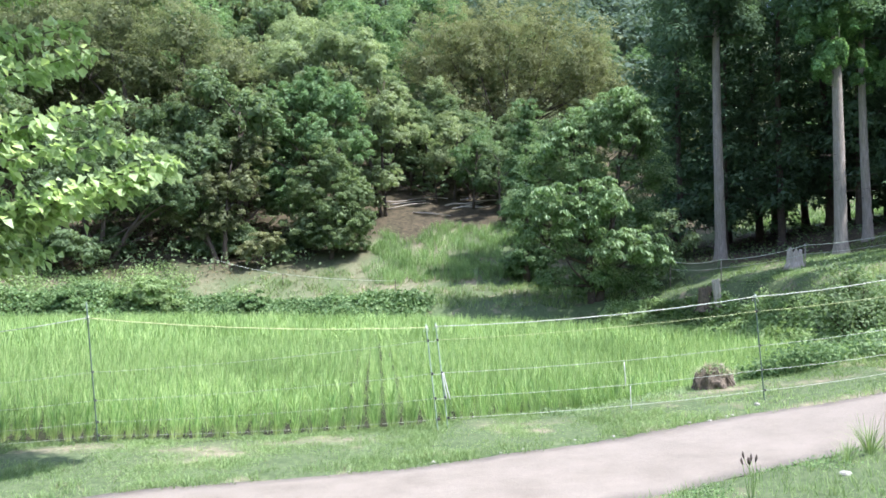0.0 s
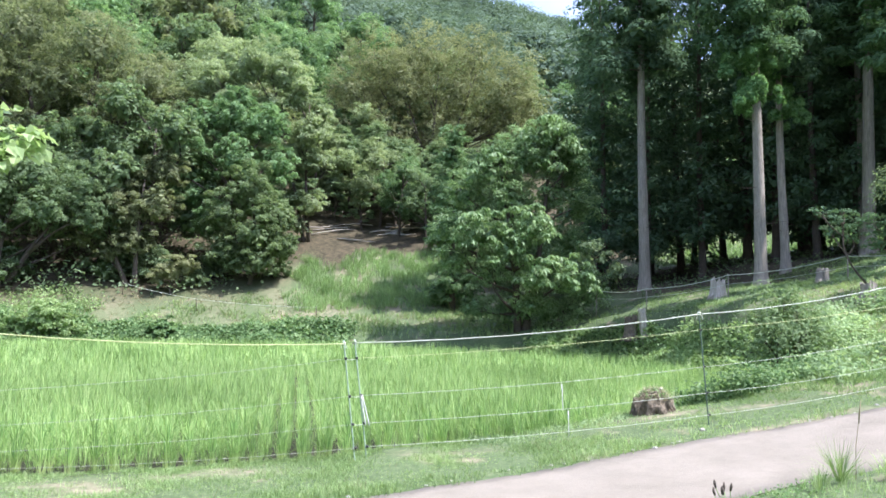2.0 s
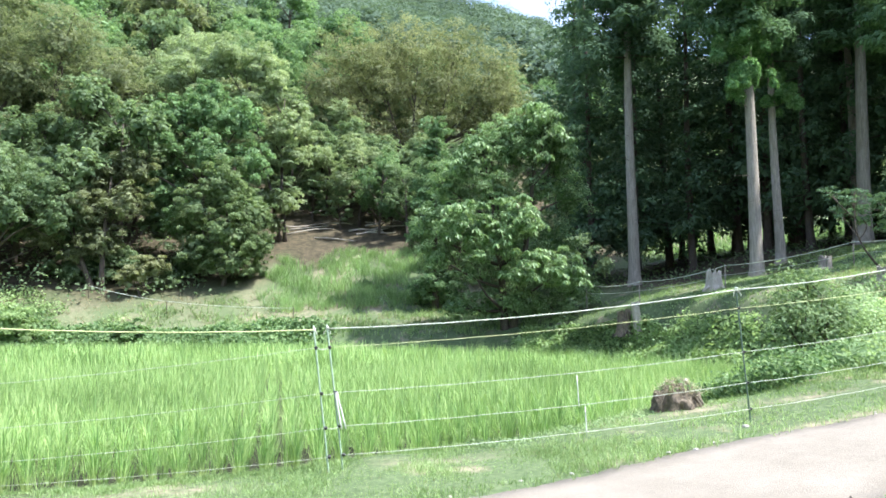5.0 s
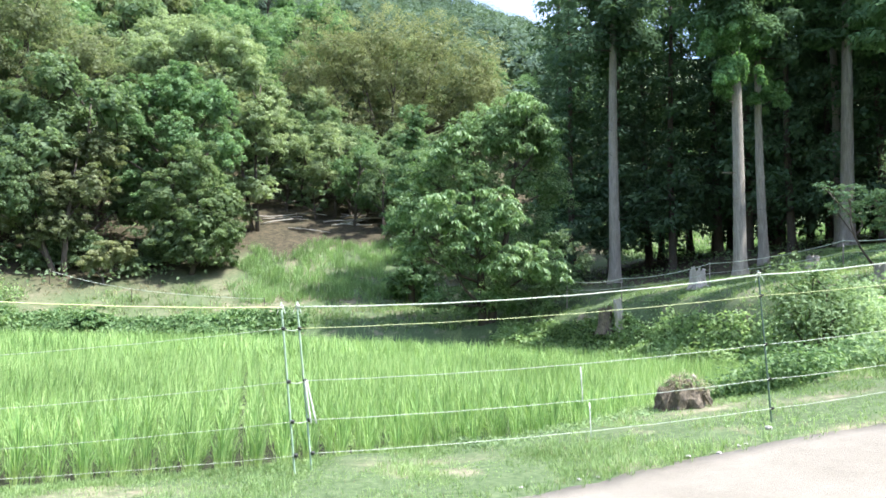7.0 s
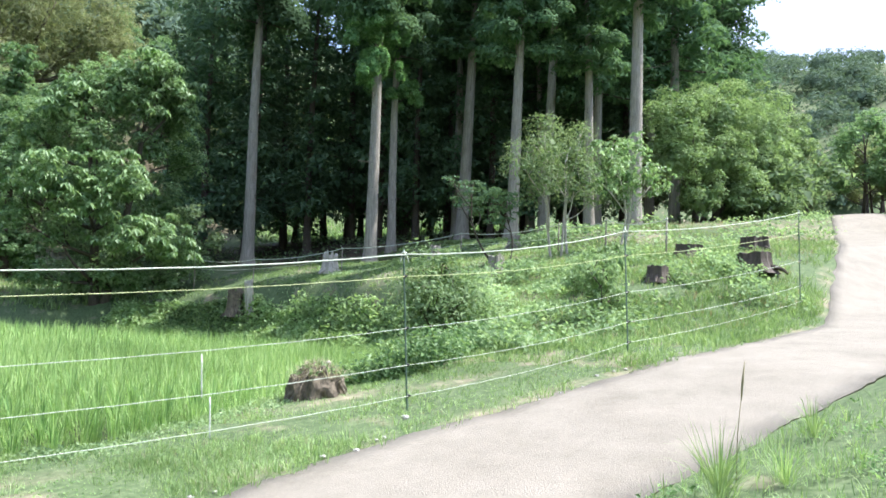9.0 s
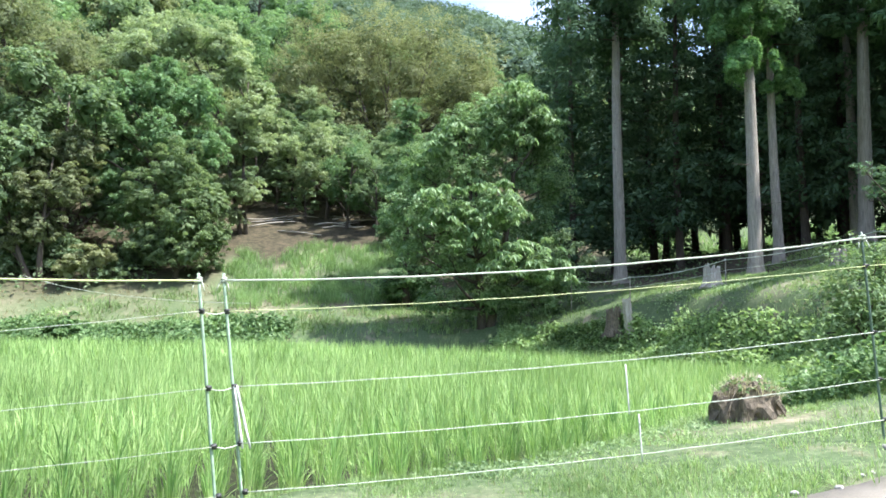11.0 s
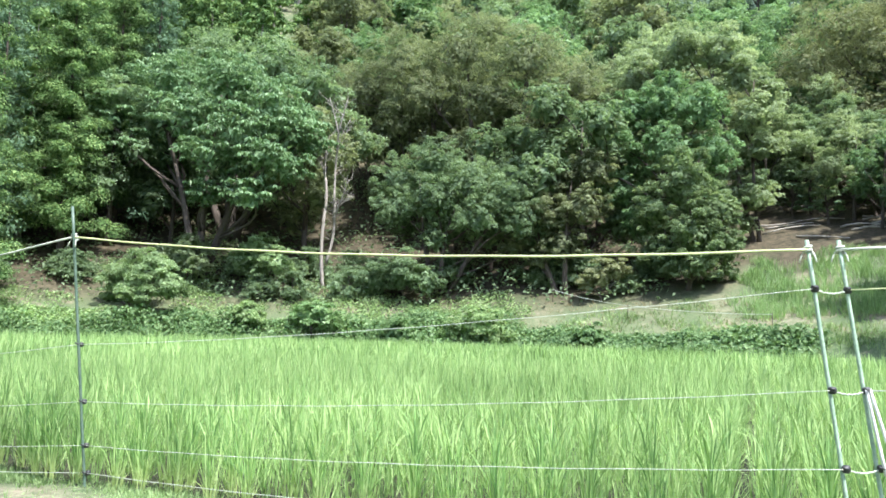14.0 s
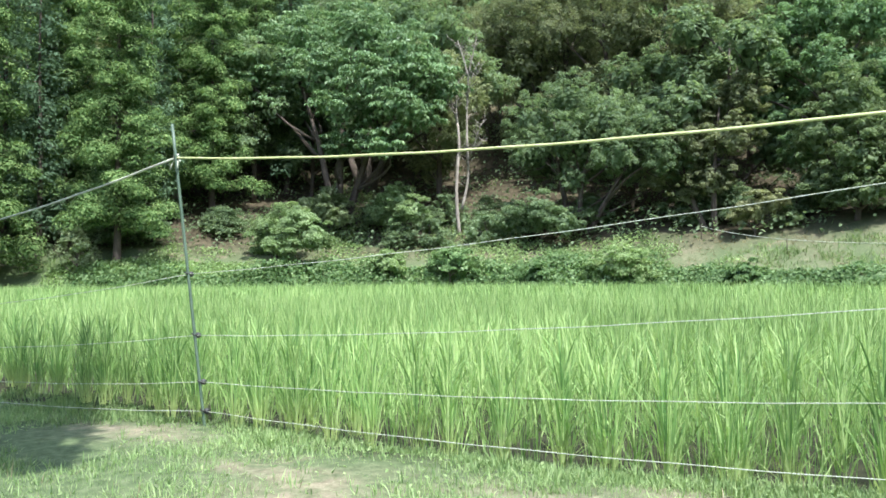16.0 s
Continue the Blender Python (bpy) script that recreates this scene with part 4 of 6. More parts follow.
def crown_mesh(g, lobes, n, leaf, mat, flat=0.62, clump=0.36, per=16, big=0.0, big_lobes=(), ratio=0.58, under=0.25, inner=True):
    """A crown on rounded lobes: each lobe carries clumps of sprays over its upper and outer side, with dark gaps between."""
    cc, cr, cd = [], [], []
    for lx, ly, lz, lr in lobes:
        m = max(6, int(per * (0.6 + 0.2 * lr)))
        for i in range(m):
            zz = 1 - (1 + under) * (i + 0.5) / m
            a = i * 2.4 + g.normal(0, 0.35)
            q = math.sqrt(max(0.0, 1 - zz * zz))
            d = np.array([math.cos(a) * q, math.sin(a) * q, zz])
            cc.append(np.array([lx, ly, lz]) + d * lr * g.uniform(0.55, 0.98))
            cr.append(lr * clump * g.uniform(0.55, 1.3) * (16 / per) ** 0.4)
            cd.append(d)
    cc, cr, cd = np.array(cc), np.array(cr), np.array(cd)
    pick = g.choice(len(cc), n, p=cr ** 2 / (cr ** 2).sum())
    d = g.normal(0, 1, (n, 3))
    d /= np.linalg.norm(d, axis=1)[:, None]
    d[:, 2] = np.where(d[:, 2] < -0.4, -d[:, 2], d[:, 2])
    at = cc[pick] + d * cr[pick][:, None] * [1, 1, flat] * (1 - 0.55 * g.random((n, 1)) ** 1.7) + g.normal(0, 0.05, (n, 3)) * cr[pick][:, None]
    pieces = [sprays(g, at, d * 0.7 + cd[pick] * 0.5, leaf, leaf * ratio, 0.5, 0.4, 0.62)]
    # the shaded inside, which closes most of the gaps
    lob = np.array(lobes)
    m = n // 7 if inner else n // 60
    k = g.choice(len(lob), m, p=lob[:, 3] ** 2 / (lob[:, 3] ** 2).sum())
    e = g.normal(0, 1, (m, 3))
    e /= np.linalg.norm(e, axis=1)[:, None]
    pieces.append(sprays(g, lob[k, :3] + e * lob[k, 3:] * g.uniform(0.2, 0.62, (m, 1)), e, leaf * 2.1, leaf * 1.5))
    if big:
        # bunches of broad hanging leaves
        sel = np.flatnonzero(np.isin(np.repeat(np.arange(len(lobes)), [max(6, int(per * (0.6 + 0.2 * l[3]))) for l in lobes]), list(big_lobes))) if big_lobes else np.arange(len(cc))
        heads = g.choice(sel, len(sel) * 5)
        f = g.normal(0, 1, (len(heads), 3))
        f /= np.linalg.norm(f, axis=1)[:, None]
        f[:, 2] = np.abs(f[:, 2]) * 0.8
        tips = np.repeat(cc[heads] + (f + 0.3 * cd[heads]) * cr[heads][:, None] * [1, 1, flat] * 1.05, 6, 0)
        a = np.tile(np.arange(6) * 1.047, len(heads)) + np.repeat(g.uniform(0, 6.28, len(heads)), 6)
        o = np.stack([np.cos(a), np.sin(a), np.full(len(a), 0.15)], -1)
        lv, lf = leaves(g, tips, o * 1.2, big, big * 0.42, 0.5, 0.22)
        pieces.append((lv, np.vstack([lf[:, [0, 1, 2]], lf[:, [0, 2, 3]]])))
    return mesh_np("crown", *joined(pieces), mat)


def lobed_tree(name, label, seed, lobes, n, leaf, mat, flat=0.62, clump=0.36, per=16, bark=None, stems=1, deep=False, big=0.0, big_lobes=(), girth=None, under=0.25, inner=True):
    """A tree whose crown is given as lobes (x, y, z, radius) about its foot: stems fork into a limb for each lobe."""
    g = np.random.default_rng(seed)
    ob = thing(name, label, "tree")
    lobes = [tuple(l) for l in lobes]
    if deep:
        lobes += [(x + g.normal(0, 0.5), y + 1.1 * r, z - 0.3 * r, r * 0.95) for x, y, z, r in lobes if r > 1.6]
    lob = np.array(lobes)
    tall = float((lob[:, 2] + lob[:, 3]).max())
    girth = girth or tall * 0.016 + 0.04
    wood, order = [], np.argsort(lob[:, 0])
    for k, group_ in enumerate(np.array_split(order, stems)):
        c = lob[group_]
        head = np.array([c[:, 0].mean() * 0.8, c[:, 1].mean() * 0.5, max(c[:, 2].max() - 0.4 * c[:, 3].mean(), 0.6)])
        t = np.linspace(0, 1, 9)[:, None]
        base = np.array([0.35 * (k - (stems - 1) / 2), 0.0, -0.3])
        line = base * (1 - t) + head * t + np.array([g.normal(0, 0.25), g.normal(0, 0.2), 0]) * np.sin(np.pi * t)
        part("trunk", mesh_np("trunk", *tube(line, np.linspace(girth, girth * 0.22, 9), 9), bark or BARKDARK, True), ob)
        for x, y, z, r in c:
            i = int(np.clip(np.searchsorted(line[:, 2], max(z - 1.3 * r - 0.35 * abs(x), 0.25 * z)), 1, 7))
            wood.append(limb(g, line[i], (x, y, z), girth * 0.42, 0.02, 0.1, 6, 5))
            for q in range(3):
                e = g.normal(0, 1, 3)
                wood.append(limb(g, np.array((x, y, z)) * 0.7 + line[i] * 0.3, np.array((x, y, z)) + e / np.linalg.norm(e) * r * 0.75, girth * 0.16, 0.012, 0.1, 4, 3))
    tagged(part("branchwork", mesh_np("branchwork", *joined(wood), bark or BARKDARK, True), ob), kind="stuff")
    part("crown", crown_mesh(g, lobes, n, leaf, mat, flat, clump, per, big, big_lobes, 0.58 if inner else 0.42, under, inner), ob)
    return ob


def dome(g, tall, spread, count, low=0.25):
    """Lobes that make up a rounded crown of their own."""
    out = []
    for i in range(count):
        u = (i + 0.5) / count
        z = low + (0.9 - low) * u
        rr = spread * math.sqrt(max(0.05, 1 - ((z - 0.45) / 0.55) ** 2)) * g.uniform(0.3, 0.72)
        a = i * 2.4 + g.normal(0, 0.4)
        out.append((math.cos(a) * rr, math.sin(a) * rr, tall * z, spread * g.uniform(0.3, 0.46)))
    return out


def stand(ob, x, y, scale=1.0, turn=None, z=None):
    ob.matrix_world = pose(x, y, (ground_z(x, y) if z is None else z), 0, 0, random.uniform(0, 360) if turn is None else turn) @ Matrix.Scale(scale, 4)
    return ob


def again(ob, x, y, scale=1.0):
    c = copy_thing(ob, pose(x, y, ground_z(x, y), random.uniform(-2, 2), random.uniform(-2, 2), random.uniform(0, 360)))
    c.scale = (scale * random.uniform(0.92, 1.08), scale * random.uniform(0.92, 1.08), scale)
    return c


# the trees that stand along the wood's edge
stand(lobed_tree("ivy_hung_tree", "tall green tree hung with climbers beside the clearing", 2, [(0, 0, 10.8, 2.1), (-2.1, 0, 10.6, 1.8), (2.2, 0, 10.2, 1.9), (-2.9, 0, 8.3, 1.9), (0.3, -1, 7.6, 2.2), (2.8, 0, 7.3, 1.9),
    (-2.8, 0, 5.4, 1.9), (-1.3, -1, 3.1, 1.7), (-4.0, 0, 6.5, 1.4), (1.6, 0, 4.6, 1.8), (0.2, 0.4, 12.2, 1.4)], 40000, 0.16, BLUISH, 0.95, 0.26, 34, under=0.8), -10.9, 52.5, turn=0)
stand(lobed_tree("wood_edge_tree", "leafy green tree with boughs to the ground beside the clearing", 17, [(-0.1, 0, 6.4, 2.1), (-1.8, 0, 4.7, 1.9), (1.7, 0, 4.6, 1.7), (0.5, -1, 3.1, 2), (2.1, 0, 2.5, 1.5), (-1.8, 0, 2.3, 1.7), (0.9, -1, 1.4, 1.3), (-0.6, -0.6, 1.5, 1.3)], 32000, 0.145, EDGELEAF, 0.75, 0.26, 38, under=0.7), -9.1, 49.5, turn=0)
stand(lobed_tree("pale_crowned_tree", "tall tree with pale grey-green hanging leaf sprays above the clearing", 1, [(-4.7, 0, 14, 2.2), (-2.1, 0, 13.4, 2), (-7.8, 0, 12.6, 2), (-0.8, 0, 11.6, 1.8), (0.1, -1, 8.4, 1.8), (0.5, -1, 6.2, 1.5), (-1.3, 0, 7.2, 1.7), (-6.4, 0, 11.6, 2), (0.8, 0, 10.2, 1.3), (-3.2, 0, 10.6, 2), (0.2, -0.5, 2.8, 1.4), (-1.6, 0, 3.2, 1.6), (-0.6, -0.3, 1.2, 1.1)], 26000, 0.2, PALE, 0.55, 0.34, 18, BARKDARK, 2, under=0.5, girth=0.16), -6.3, 58.0, turn=0)
stand(lobed_tree("wood_edge_tree", "broad olive-green tree with a wide layered crown over bare stems", 3, [(-8.4, 0, 15.6, 3.6), (-2.6, 0, 15.8, 3.7), (2.6, 0, 14.4, 3.4), (6.7, 0, 12, 2.6), (-11.7, 0, 14.2, 3.2), (-5.6, -1, 12.4, 3.4), (0, -1, 11.6, 3.4), (4.9, -1, 10, 2.5), (8, -1, 8.6, 1.8), (-13.8, 1, 11.6, 2.8), (2.8, 0, 8.8, 2)], 95000, 0.16, BROWNISH, 0.8, 0.25, 44, BARKDARK, 4, True, under=0.5), -25.0, 56.0, turn=0)
stand(lobed_tree("wood_edge_tree", "low spreading green tree with a rounded crown at the wood's edge", 4, [(-0.8, 0, 8.6, 2.1), (-3.5, 0, 7.6, 2.1), (2, 0, 7, 2.2), (4.7, 0, 5.9, 2), (-3.1, -1, 5.4, 2), (-0.1, -1, 5.9, 2.3), (3, -1, 4.6, 2), (5.5, 0, 4.3, 1.8), (-0.2, -0.5, 3.5, 1.5)], 50000, 0.15, BROAD, 0.8, 0.25, 42, BARKDARK, 3, True, under=0.5), -24.0, 47.0, turn=0)
stand(lobed_tree("wood_edge_tree", "low olive-green tree with boughs down to the ground", 18, [(-0.6, 1, 7.1, 1.9), (1.7, 1, 7.8, 1.6), (-0.9, 0, 4.8, 1.8), (1.4, 0, 5.2, 1.7), (-3.1, 0, 3.4, 1.5), (0, 0, 2.9, 1.6), (-1.5, 0, 2.2, 1.1), (-3.6, 1, 5.2, 1.7)],
    30000, 0.15, BROWNISH, 0.8, 0.26, 38, stems=2, under=0.6), -16.4, 48.5, turn=0)
stand(lobed_tree("yellowish_shrub", "yellowish-green shrub in front of the dark wood", 118, [(0, 0, 1.6, 1.1), (-0.9, 0.2, 1.1, 0.8), (0.9, 0.2, 1.8, 0.8)], 4200, 0.16, ROUNDLEAF, 0.5, 0.34, 14), -13.6, 47.6, turn=0)
stand(lobed_tree("round_crowned_tree", "large round-crowned tree with fine olive leaves on the slope", 5, [(-5.7, 0, 10.6, 3.9), (-1.2, 0, 11.8, 4), (3.8, 0, 11.6, 4), (8, 0, 9.6, 3.5), (-8.3, 0, 7.8, 3.3), (-3.2, 0, 8.2, 4.2), (1.6, -1, 8.2, 4.2), (6.4, -1, 7, 3.6), (-8.8, 0, 4.1, 3.2), (-4.8, -1, 3.9, 3.4), (9.3, 0, 7.6, 2.5), (3.2, 0, 4.6, 3), (-8.5, -1, 1.6, 2.6), (-3.5, -1.5, 1.8, 2.8), (6.8, -1, 4.2, 3.2), (10.5, 0, 5.4, 2.6), (0.6, -1.5, 3.4, 2.8)], 100000, 0.16, ROUNDLEAF, 0.85, 0.24, 44, BARKDARK, 5, True, girth=0.17, under=0.4), 4.4, 72.0, turn=0)
stand(lobed_tree("wood_edge_tree", "dim green tree below the round-crowned one", 14, [(-4, 0, 4.3, 2.1), (-0.8, 0, 3.9, 2.2), (1.8, 0, 3.2, 2.2), (0.9, 0, 1.4, 1.7), (3.2, 0, 4.4, 1.9), (-5.6, 1.5, 5.8, 2), (-2.4, 1.5, 6.2, 2.1)], 22000, 0.19, BROAD, 0.8, 0.27, 34, stems=3), 1.0, 66.0, turn=0)
stand(lobed_tree("broad_leaved_tree", "bright green tree with large hanging leaves beside the clearing", 6, [(1.7, 0, 9.4, 1.7), (0.1, 0, 9.4, 1.5), (-1.6, 0, 8.5, 1.5), (3.1, 1, 8.7, 1.2), (-3, 1, 7.4, 1.4), (-0.7, 0, 7.2, 1.6), (1.9, 1, 7.5, 1.8), (3.8, 2, 7, 1.5), (-3.9, 0, 5.3, 1.3), (-2.6, -2, 5, 1.4), (0.1, -2.2, 5.3, 1.3), (-1.3, -2.2, 4.1, 1.2), (2.7, 1, 4.7, 1.7), (0.4, -2.2, 2.8, 1.2), (2.1, -2.2, 2.6, 1.3), (-3.7, 0, 3.7, 1.2), (-1.8, 0, 3, 1.2), (0.2, 0, 5.2, 1.8), (-2.6, 0, 1.1, 1.1), (0.2, 0.3, 1.3, 1.4), (3.6, 0, 2.0, 1.4), (1.7, 0, 10.6, 1.5), (0.2, 0.3, 10.4, 1.3), (3.0, 0.8, 9.8, 1.3), (-1.4, 0.2, 9.5, 1.2), (-0.8, 0.8, 1.0, 1.3), (1.4, -0.3, 1.1, 1.3), (2.9, -0.4, 1.1, 1.2), (0.3, -0.9, 1.3, 1.0)],
    58000, 0.125, LARGELEAF, 0.75, 0.32, 26, stems=2, big=0.34, big_lobes=(9, 10, 11, 13, 14, 0, 2, 21, 23), under=0.6), 7.2, 37.4, turn=0, scale=0.97)
stand(lobed_tree("slender_tree", "slender dark green tree behind the bright one", 7, [(0.1, 0, 10.6, 0.9), (-0.2, 0, 9.3, 1.1), (0.4, 0, 8.1, 1.2), (-0.4, 0, 6.6, 1.3), (-0.8, 0, 4.5, 1.2), (0.5, 0, 5.4, 1.2), (0, 0, 1.6, 1.3), (0.9, 0.3, 1.2, 1.1), (-0.8, 0.2, 0.9, 1.0)], 11000, 0.17, BLUISH, 0.6, 0.36, 16, under=0.6), 4.1, 44.0, turn=0)
stand(lobed_tree("broad_leaved_tree", "wide tree with layered green leaf fans over the grassy shelf", 8, [(-9.7, 0, 13.7, 2.8), (-3.6, 0, 13.7, 2.7), (1.7, 0, 13.1, 2.6), (5.9, 0, 10.9, 2.3), (-7.7, -2, 11.3, 2.1), (0.5, -2, 10.3, 2.4), (5.3, -2, 8.6, 2.2), (3.3, -3, 7.4, 1.9), (7.3, -2, 6.9, 1.7), (-4.2, 0, 11.1, 2), (7.4, 0, 9, 1.7), (2.7, -2, 4.9, 1.5), (6.3, -2, 4.5, 1.6), (-6.4, -1, 9.1, 1.8)], 40000, 0.2, SPRAYLEAF, 0.34, 0.34, 20, BARKDARK, 3, True, 0.34, under=0.15), -39.6, 41.0, turn=0)
stand(lobed_tree("wood_edge_tree", "tall green tree behind the layered one", 15, [(-11.4, 0, 15.3, 2.9), (-2.6, 0, 14.8, 3), (3.7, 0, 13.4, 2.7), (8, 0, 11.2, 2.2), (-7, 0, 14.3, 2.8), (9.5, 1, 7.8, 2)], 24000, 0.23, BROAD, 0.4, 0.36, 18, stems=3, deep=True), -43.5, 47.5, turn=0)
stand(lobed_tree("shelf_bush", "spreading light green bush on the shelf above the paddy", 10, [(0.5, 0, 2.5, 1.5), (-1.9, 0, 1.9, 1.4), (2.1, 0, 1.6, 1.4), (0.4, -0.6, 1.2, 1.4), (-2.8, 0.3, 1.0, 0.9)], 13000, 0.15, FRUITLEAF, 0.55, 0.34, 18, stems=2, under=0.5), -37.1, 34.5, turn=0)
stand(lobed_tree("shelf_bush", "pale grey-green bush behind another on the shelf", 11, [(0, 0, 1.9, 1.5), (-2.0, 0, 2.0, 1.2), (1.2, 0, 1.2, 0.9)], 6000, 0.16, PALE, 0.55, 0.34, 16), -38.6, 39.0, turn=0)
stand(lobed_tree("shelf_bush", "rounded young tree with yellowish leaves on the shelf", 12, [(0, 0, 2.9, 1.4), (-1.3, 0, 2.1, 1.1), (1.5, 0, 2.0, 1.2), (0, 0, 1.4, 1.2)], 8500, 0.15, FRUITLEAF, 0.55, 0.34, 16, stems=2, under=0.5), -34.3, 41.0, turn=0)
for x, y, r, sd, mt in ((-28.0, 38.9, 1.15, 13, WEED), (-22.9, 39.9, 0.95, 19, WEED), (-18.6, 41.0, 1.35, 20, HERB), (-12.0, 40.8, 0.8, 23, WEED), (-31.5, 37.2, 0.9, 24, HERB)):
    stand(lobed_tree("bank_bush", "rounded leafy bush in the weeds of the paddy's far bank", sd, [(0, 0, r, r), (-0.8 * r, 0.1, 0.7 * r, 0.7 * r), (0.8 * r, 0, 0.75 * r, 0.75 * r)], 4200, 0.15, mt, 0.6, 0.36, 14, under=0.7), x, y, turn=0)
stand(lobed_tree("shelf_bush", "dark spreading bush below the wood's edge", 16, [(-0.5, 0, 2, 1.7), (-2.3, 0, 1.6, 1.4), (1.4, 0, 1.4, 1.3)], 8000, 0.16, BROAD, 0.5, 0.34, 16, under=0.5), -25.1, 44.5, turn=0)

# the leafless tree
g = np.random.default_rng(51)
bare = thing("dead_tree", "bleached leafless tree with forked branches", "tree")
stems = (((0, 0, -0.4), (-0.1, 0, 5.3), 0.13, 0.1), ((-0.1, 0, 5.2), (-0.25, 0.1, 7.4), 0.1, 0.08), ((-0.25, 0.1, 7.3), (-0.8, 0, 9.2), 0.08, 0.04), ((-0.25, 0.1, 7.3), (-0.15, 0.2, 10.4), 0.07, 0.03), ((0.05, 0.1, 1.6), (0.55, 0.1, 5.7), 0.1, 0.08),
         ((0.55, 0.1, 5.6), (0.7, 0.1, 10.6), 0.08, 0.05), ((0.7, 0.1, 10.5), (1.3, 0.2, 12.8), 0.05, 0.02), ((0.7, 0.1, 10.3), (-0.2, 0.1, 13.0), 0.05, 0.02), ((0.5, 0.1, 4.6), (1.1, 0.0, 5.6), 0.07, 0.06), ((1.1, 0, 5.5), (1.9, -0.1, 7.1), 0.06, 0.03), ((0.9, 0, 5.3), (1.9, 0.2, 6.0), 0.04, 0.02),
         ((-0.3, 0.1, 7.9), (-1.6, 0.2, 9.8), 0.05, 0.03), ((-1.4, 0.2, 9.4), (-2.7, 0.2, 10.6), 0.04, 0.02), ((-1.2, 0.2, 9.2), (-1.9, 0.1, 10.9), 0.04, 0.02), ((0.68, 0.1, 9.0), (1.7, 0, 11.2), 0.04, 0.02))
for foot_p, head, r0, r1 in stems:
    part("bough", mesh_np("bough", *limb(g, foot_p, head, r0, r1, 0.04, 8, 8), BARK, True), bare)
twigs = []
for i in range(190):
    foot_p, head, r0, r1 = stems[2 + i % (len(stems) - 2)]
    u, a, l = g.uniform(0.35, 1.0), g.uniform(0, 6.28), g.uniform(0.4, 1.3)
    at = [p + (q - p) * u for p, q in zip(foot_p, head)]
    twigs.append(limb(g, at, (at[0] + math.cos(a) * l * 0.7, at[1] + math.sin(a) * l * 0.5, at[2] + l * g.uniform(0.3, 1.0)), 0.02, 0.006, 0.14, 5, 4))
tagged(part("twigs", mesh_np("twigs", *joined(twigs), STUMPGREY, True), bare), kind="stuff")
stand(bare, -31.6, 44.4, turn=0)

# cedars of the grove by the terrace
big = cedar("cedar", 60, 27, 11.8, 2.3, 24000, GROVELEAF, "tall straight cedar with a bare grey trunk and a round tuft", leaf=0.22, girth=0.31, branches=70, tuft=0.7, pompoms=((9.1, 0.5, 1.6), (10.9, 0.9, 1.5), (11.6, -0.9, 1.3)))
stand(big, 18.6, 34.3, turn=200)
tagged(big, group="cedar grove")
slim = cedar("cedar", 65, 25, 10.4, 2.2, 12000, CEDAR, "slim cedar with a bare trunk at the grove's edge", leaf=0.26, girth=0.24, branches=50, tuft=0.7, pompoms=((8.3, 0.6, 1.1), (9.8, -0.3, 1.2)))
stand(slim, 21.0, 36.5, turn=-40)
tagged(slim, group="cedar grove")
tall_one = cedar("cedar", 61, 30, 13.0, 3.2, 21000, CEDAR, "tall straight cedar with a long bare grey trunk", leaf=0.28, girth=0.33, branches=80, tuft=0.9)
stand(tall_one, 15.3, 42.0, turn=80)
tagged(tall_one, group="cedar grove")
slim_high = cedar("cedar", 67, 26, 9.6, 2.2, 18000, GROVELEAF, "straight cedar with a long bare trunk and a narrow crown", leaf=0.24, girth=0.32, branches=60, tuft=0.6)
stand(slim_high, 33.5, 40.0)
tagged(slim_high, group="cedar grove")
for x, y, s in ((26.3, 37.5, 0.36), (22.6, 28.6, 0.28), (26.4, 27.4, 0.26), (24.4, 23.0, 0.3)):
    again(slim_high, x, y, s / 0.32)
edge_one = cedar("cedar", 66, 26, 7.6, 3.6, 14000, GROVELEAF, "tall cedar with tufted green boughs at the grove's edge", leaf=0.28, girth=0.28, branches=70, tuft=0.8)
stand(edge_one, 30.5, 31.0)
tagged(edge_one, group="cedar grove")
for x, y in ((35.0, 29.5), (31.5, 36.5), (37.0, 33.0), (36.5, 39.0), (43.5, 33.0), (39.5, 37)):
    again(edge_one, x, y, random.uniform(0.9, 1.1))
# two more cedars, added so that their crowns shade the grove's floor
for x, y in ((28.9, 33.4), (28.4, 41.0)):
    again(tall_one, x, y, 0.95)
rng_g = random.Random(5)
# dark bark and needles put the grove's shade into the colours
dark = cedar("cedar", 62, 26, 2.2, 3.4, 7000, CEDAR, "dark cedar deep in the grove", leaf=0.3, girth=0.25, branches=70, tuft=0.95, far=True, bark=BARKDARK)
stand(dark, 20.5, 46)
tagged(dark, group="cedar grove")
spots = [(17.4, 47.5), (15.2, 49.5), (20.5, 46)]
tries = 0
while len(spots) < 44 and tries < 5000:
    tries += 1
    x, y = rng_g.uniform(15, 46), rng_g.uniform(33, 57)
    if y < 47 - 0.6 * (x - 16) or (x < 30 and y < 41 - 0.2 * (x - 16)) or any(math.hypot(x - a, y - b) < 2.7 for a, b in spots):
        continue
    spots.append((x, y))
for x, y in spots[:2] + spots[3:]:
    again(dark, x, y, rng_g.uniform(0.85, 1.1))
turf("glade_grass", 4000, (22, 60, 56, 74), 0.7, 0.03, LUSHGRASS, "sunlit grass in a glade behind the cedars", lambda x, y: x > 0, 27, 2, 0.4, 5)

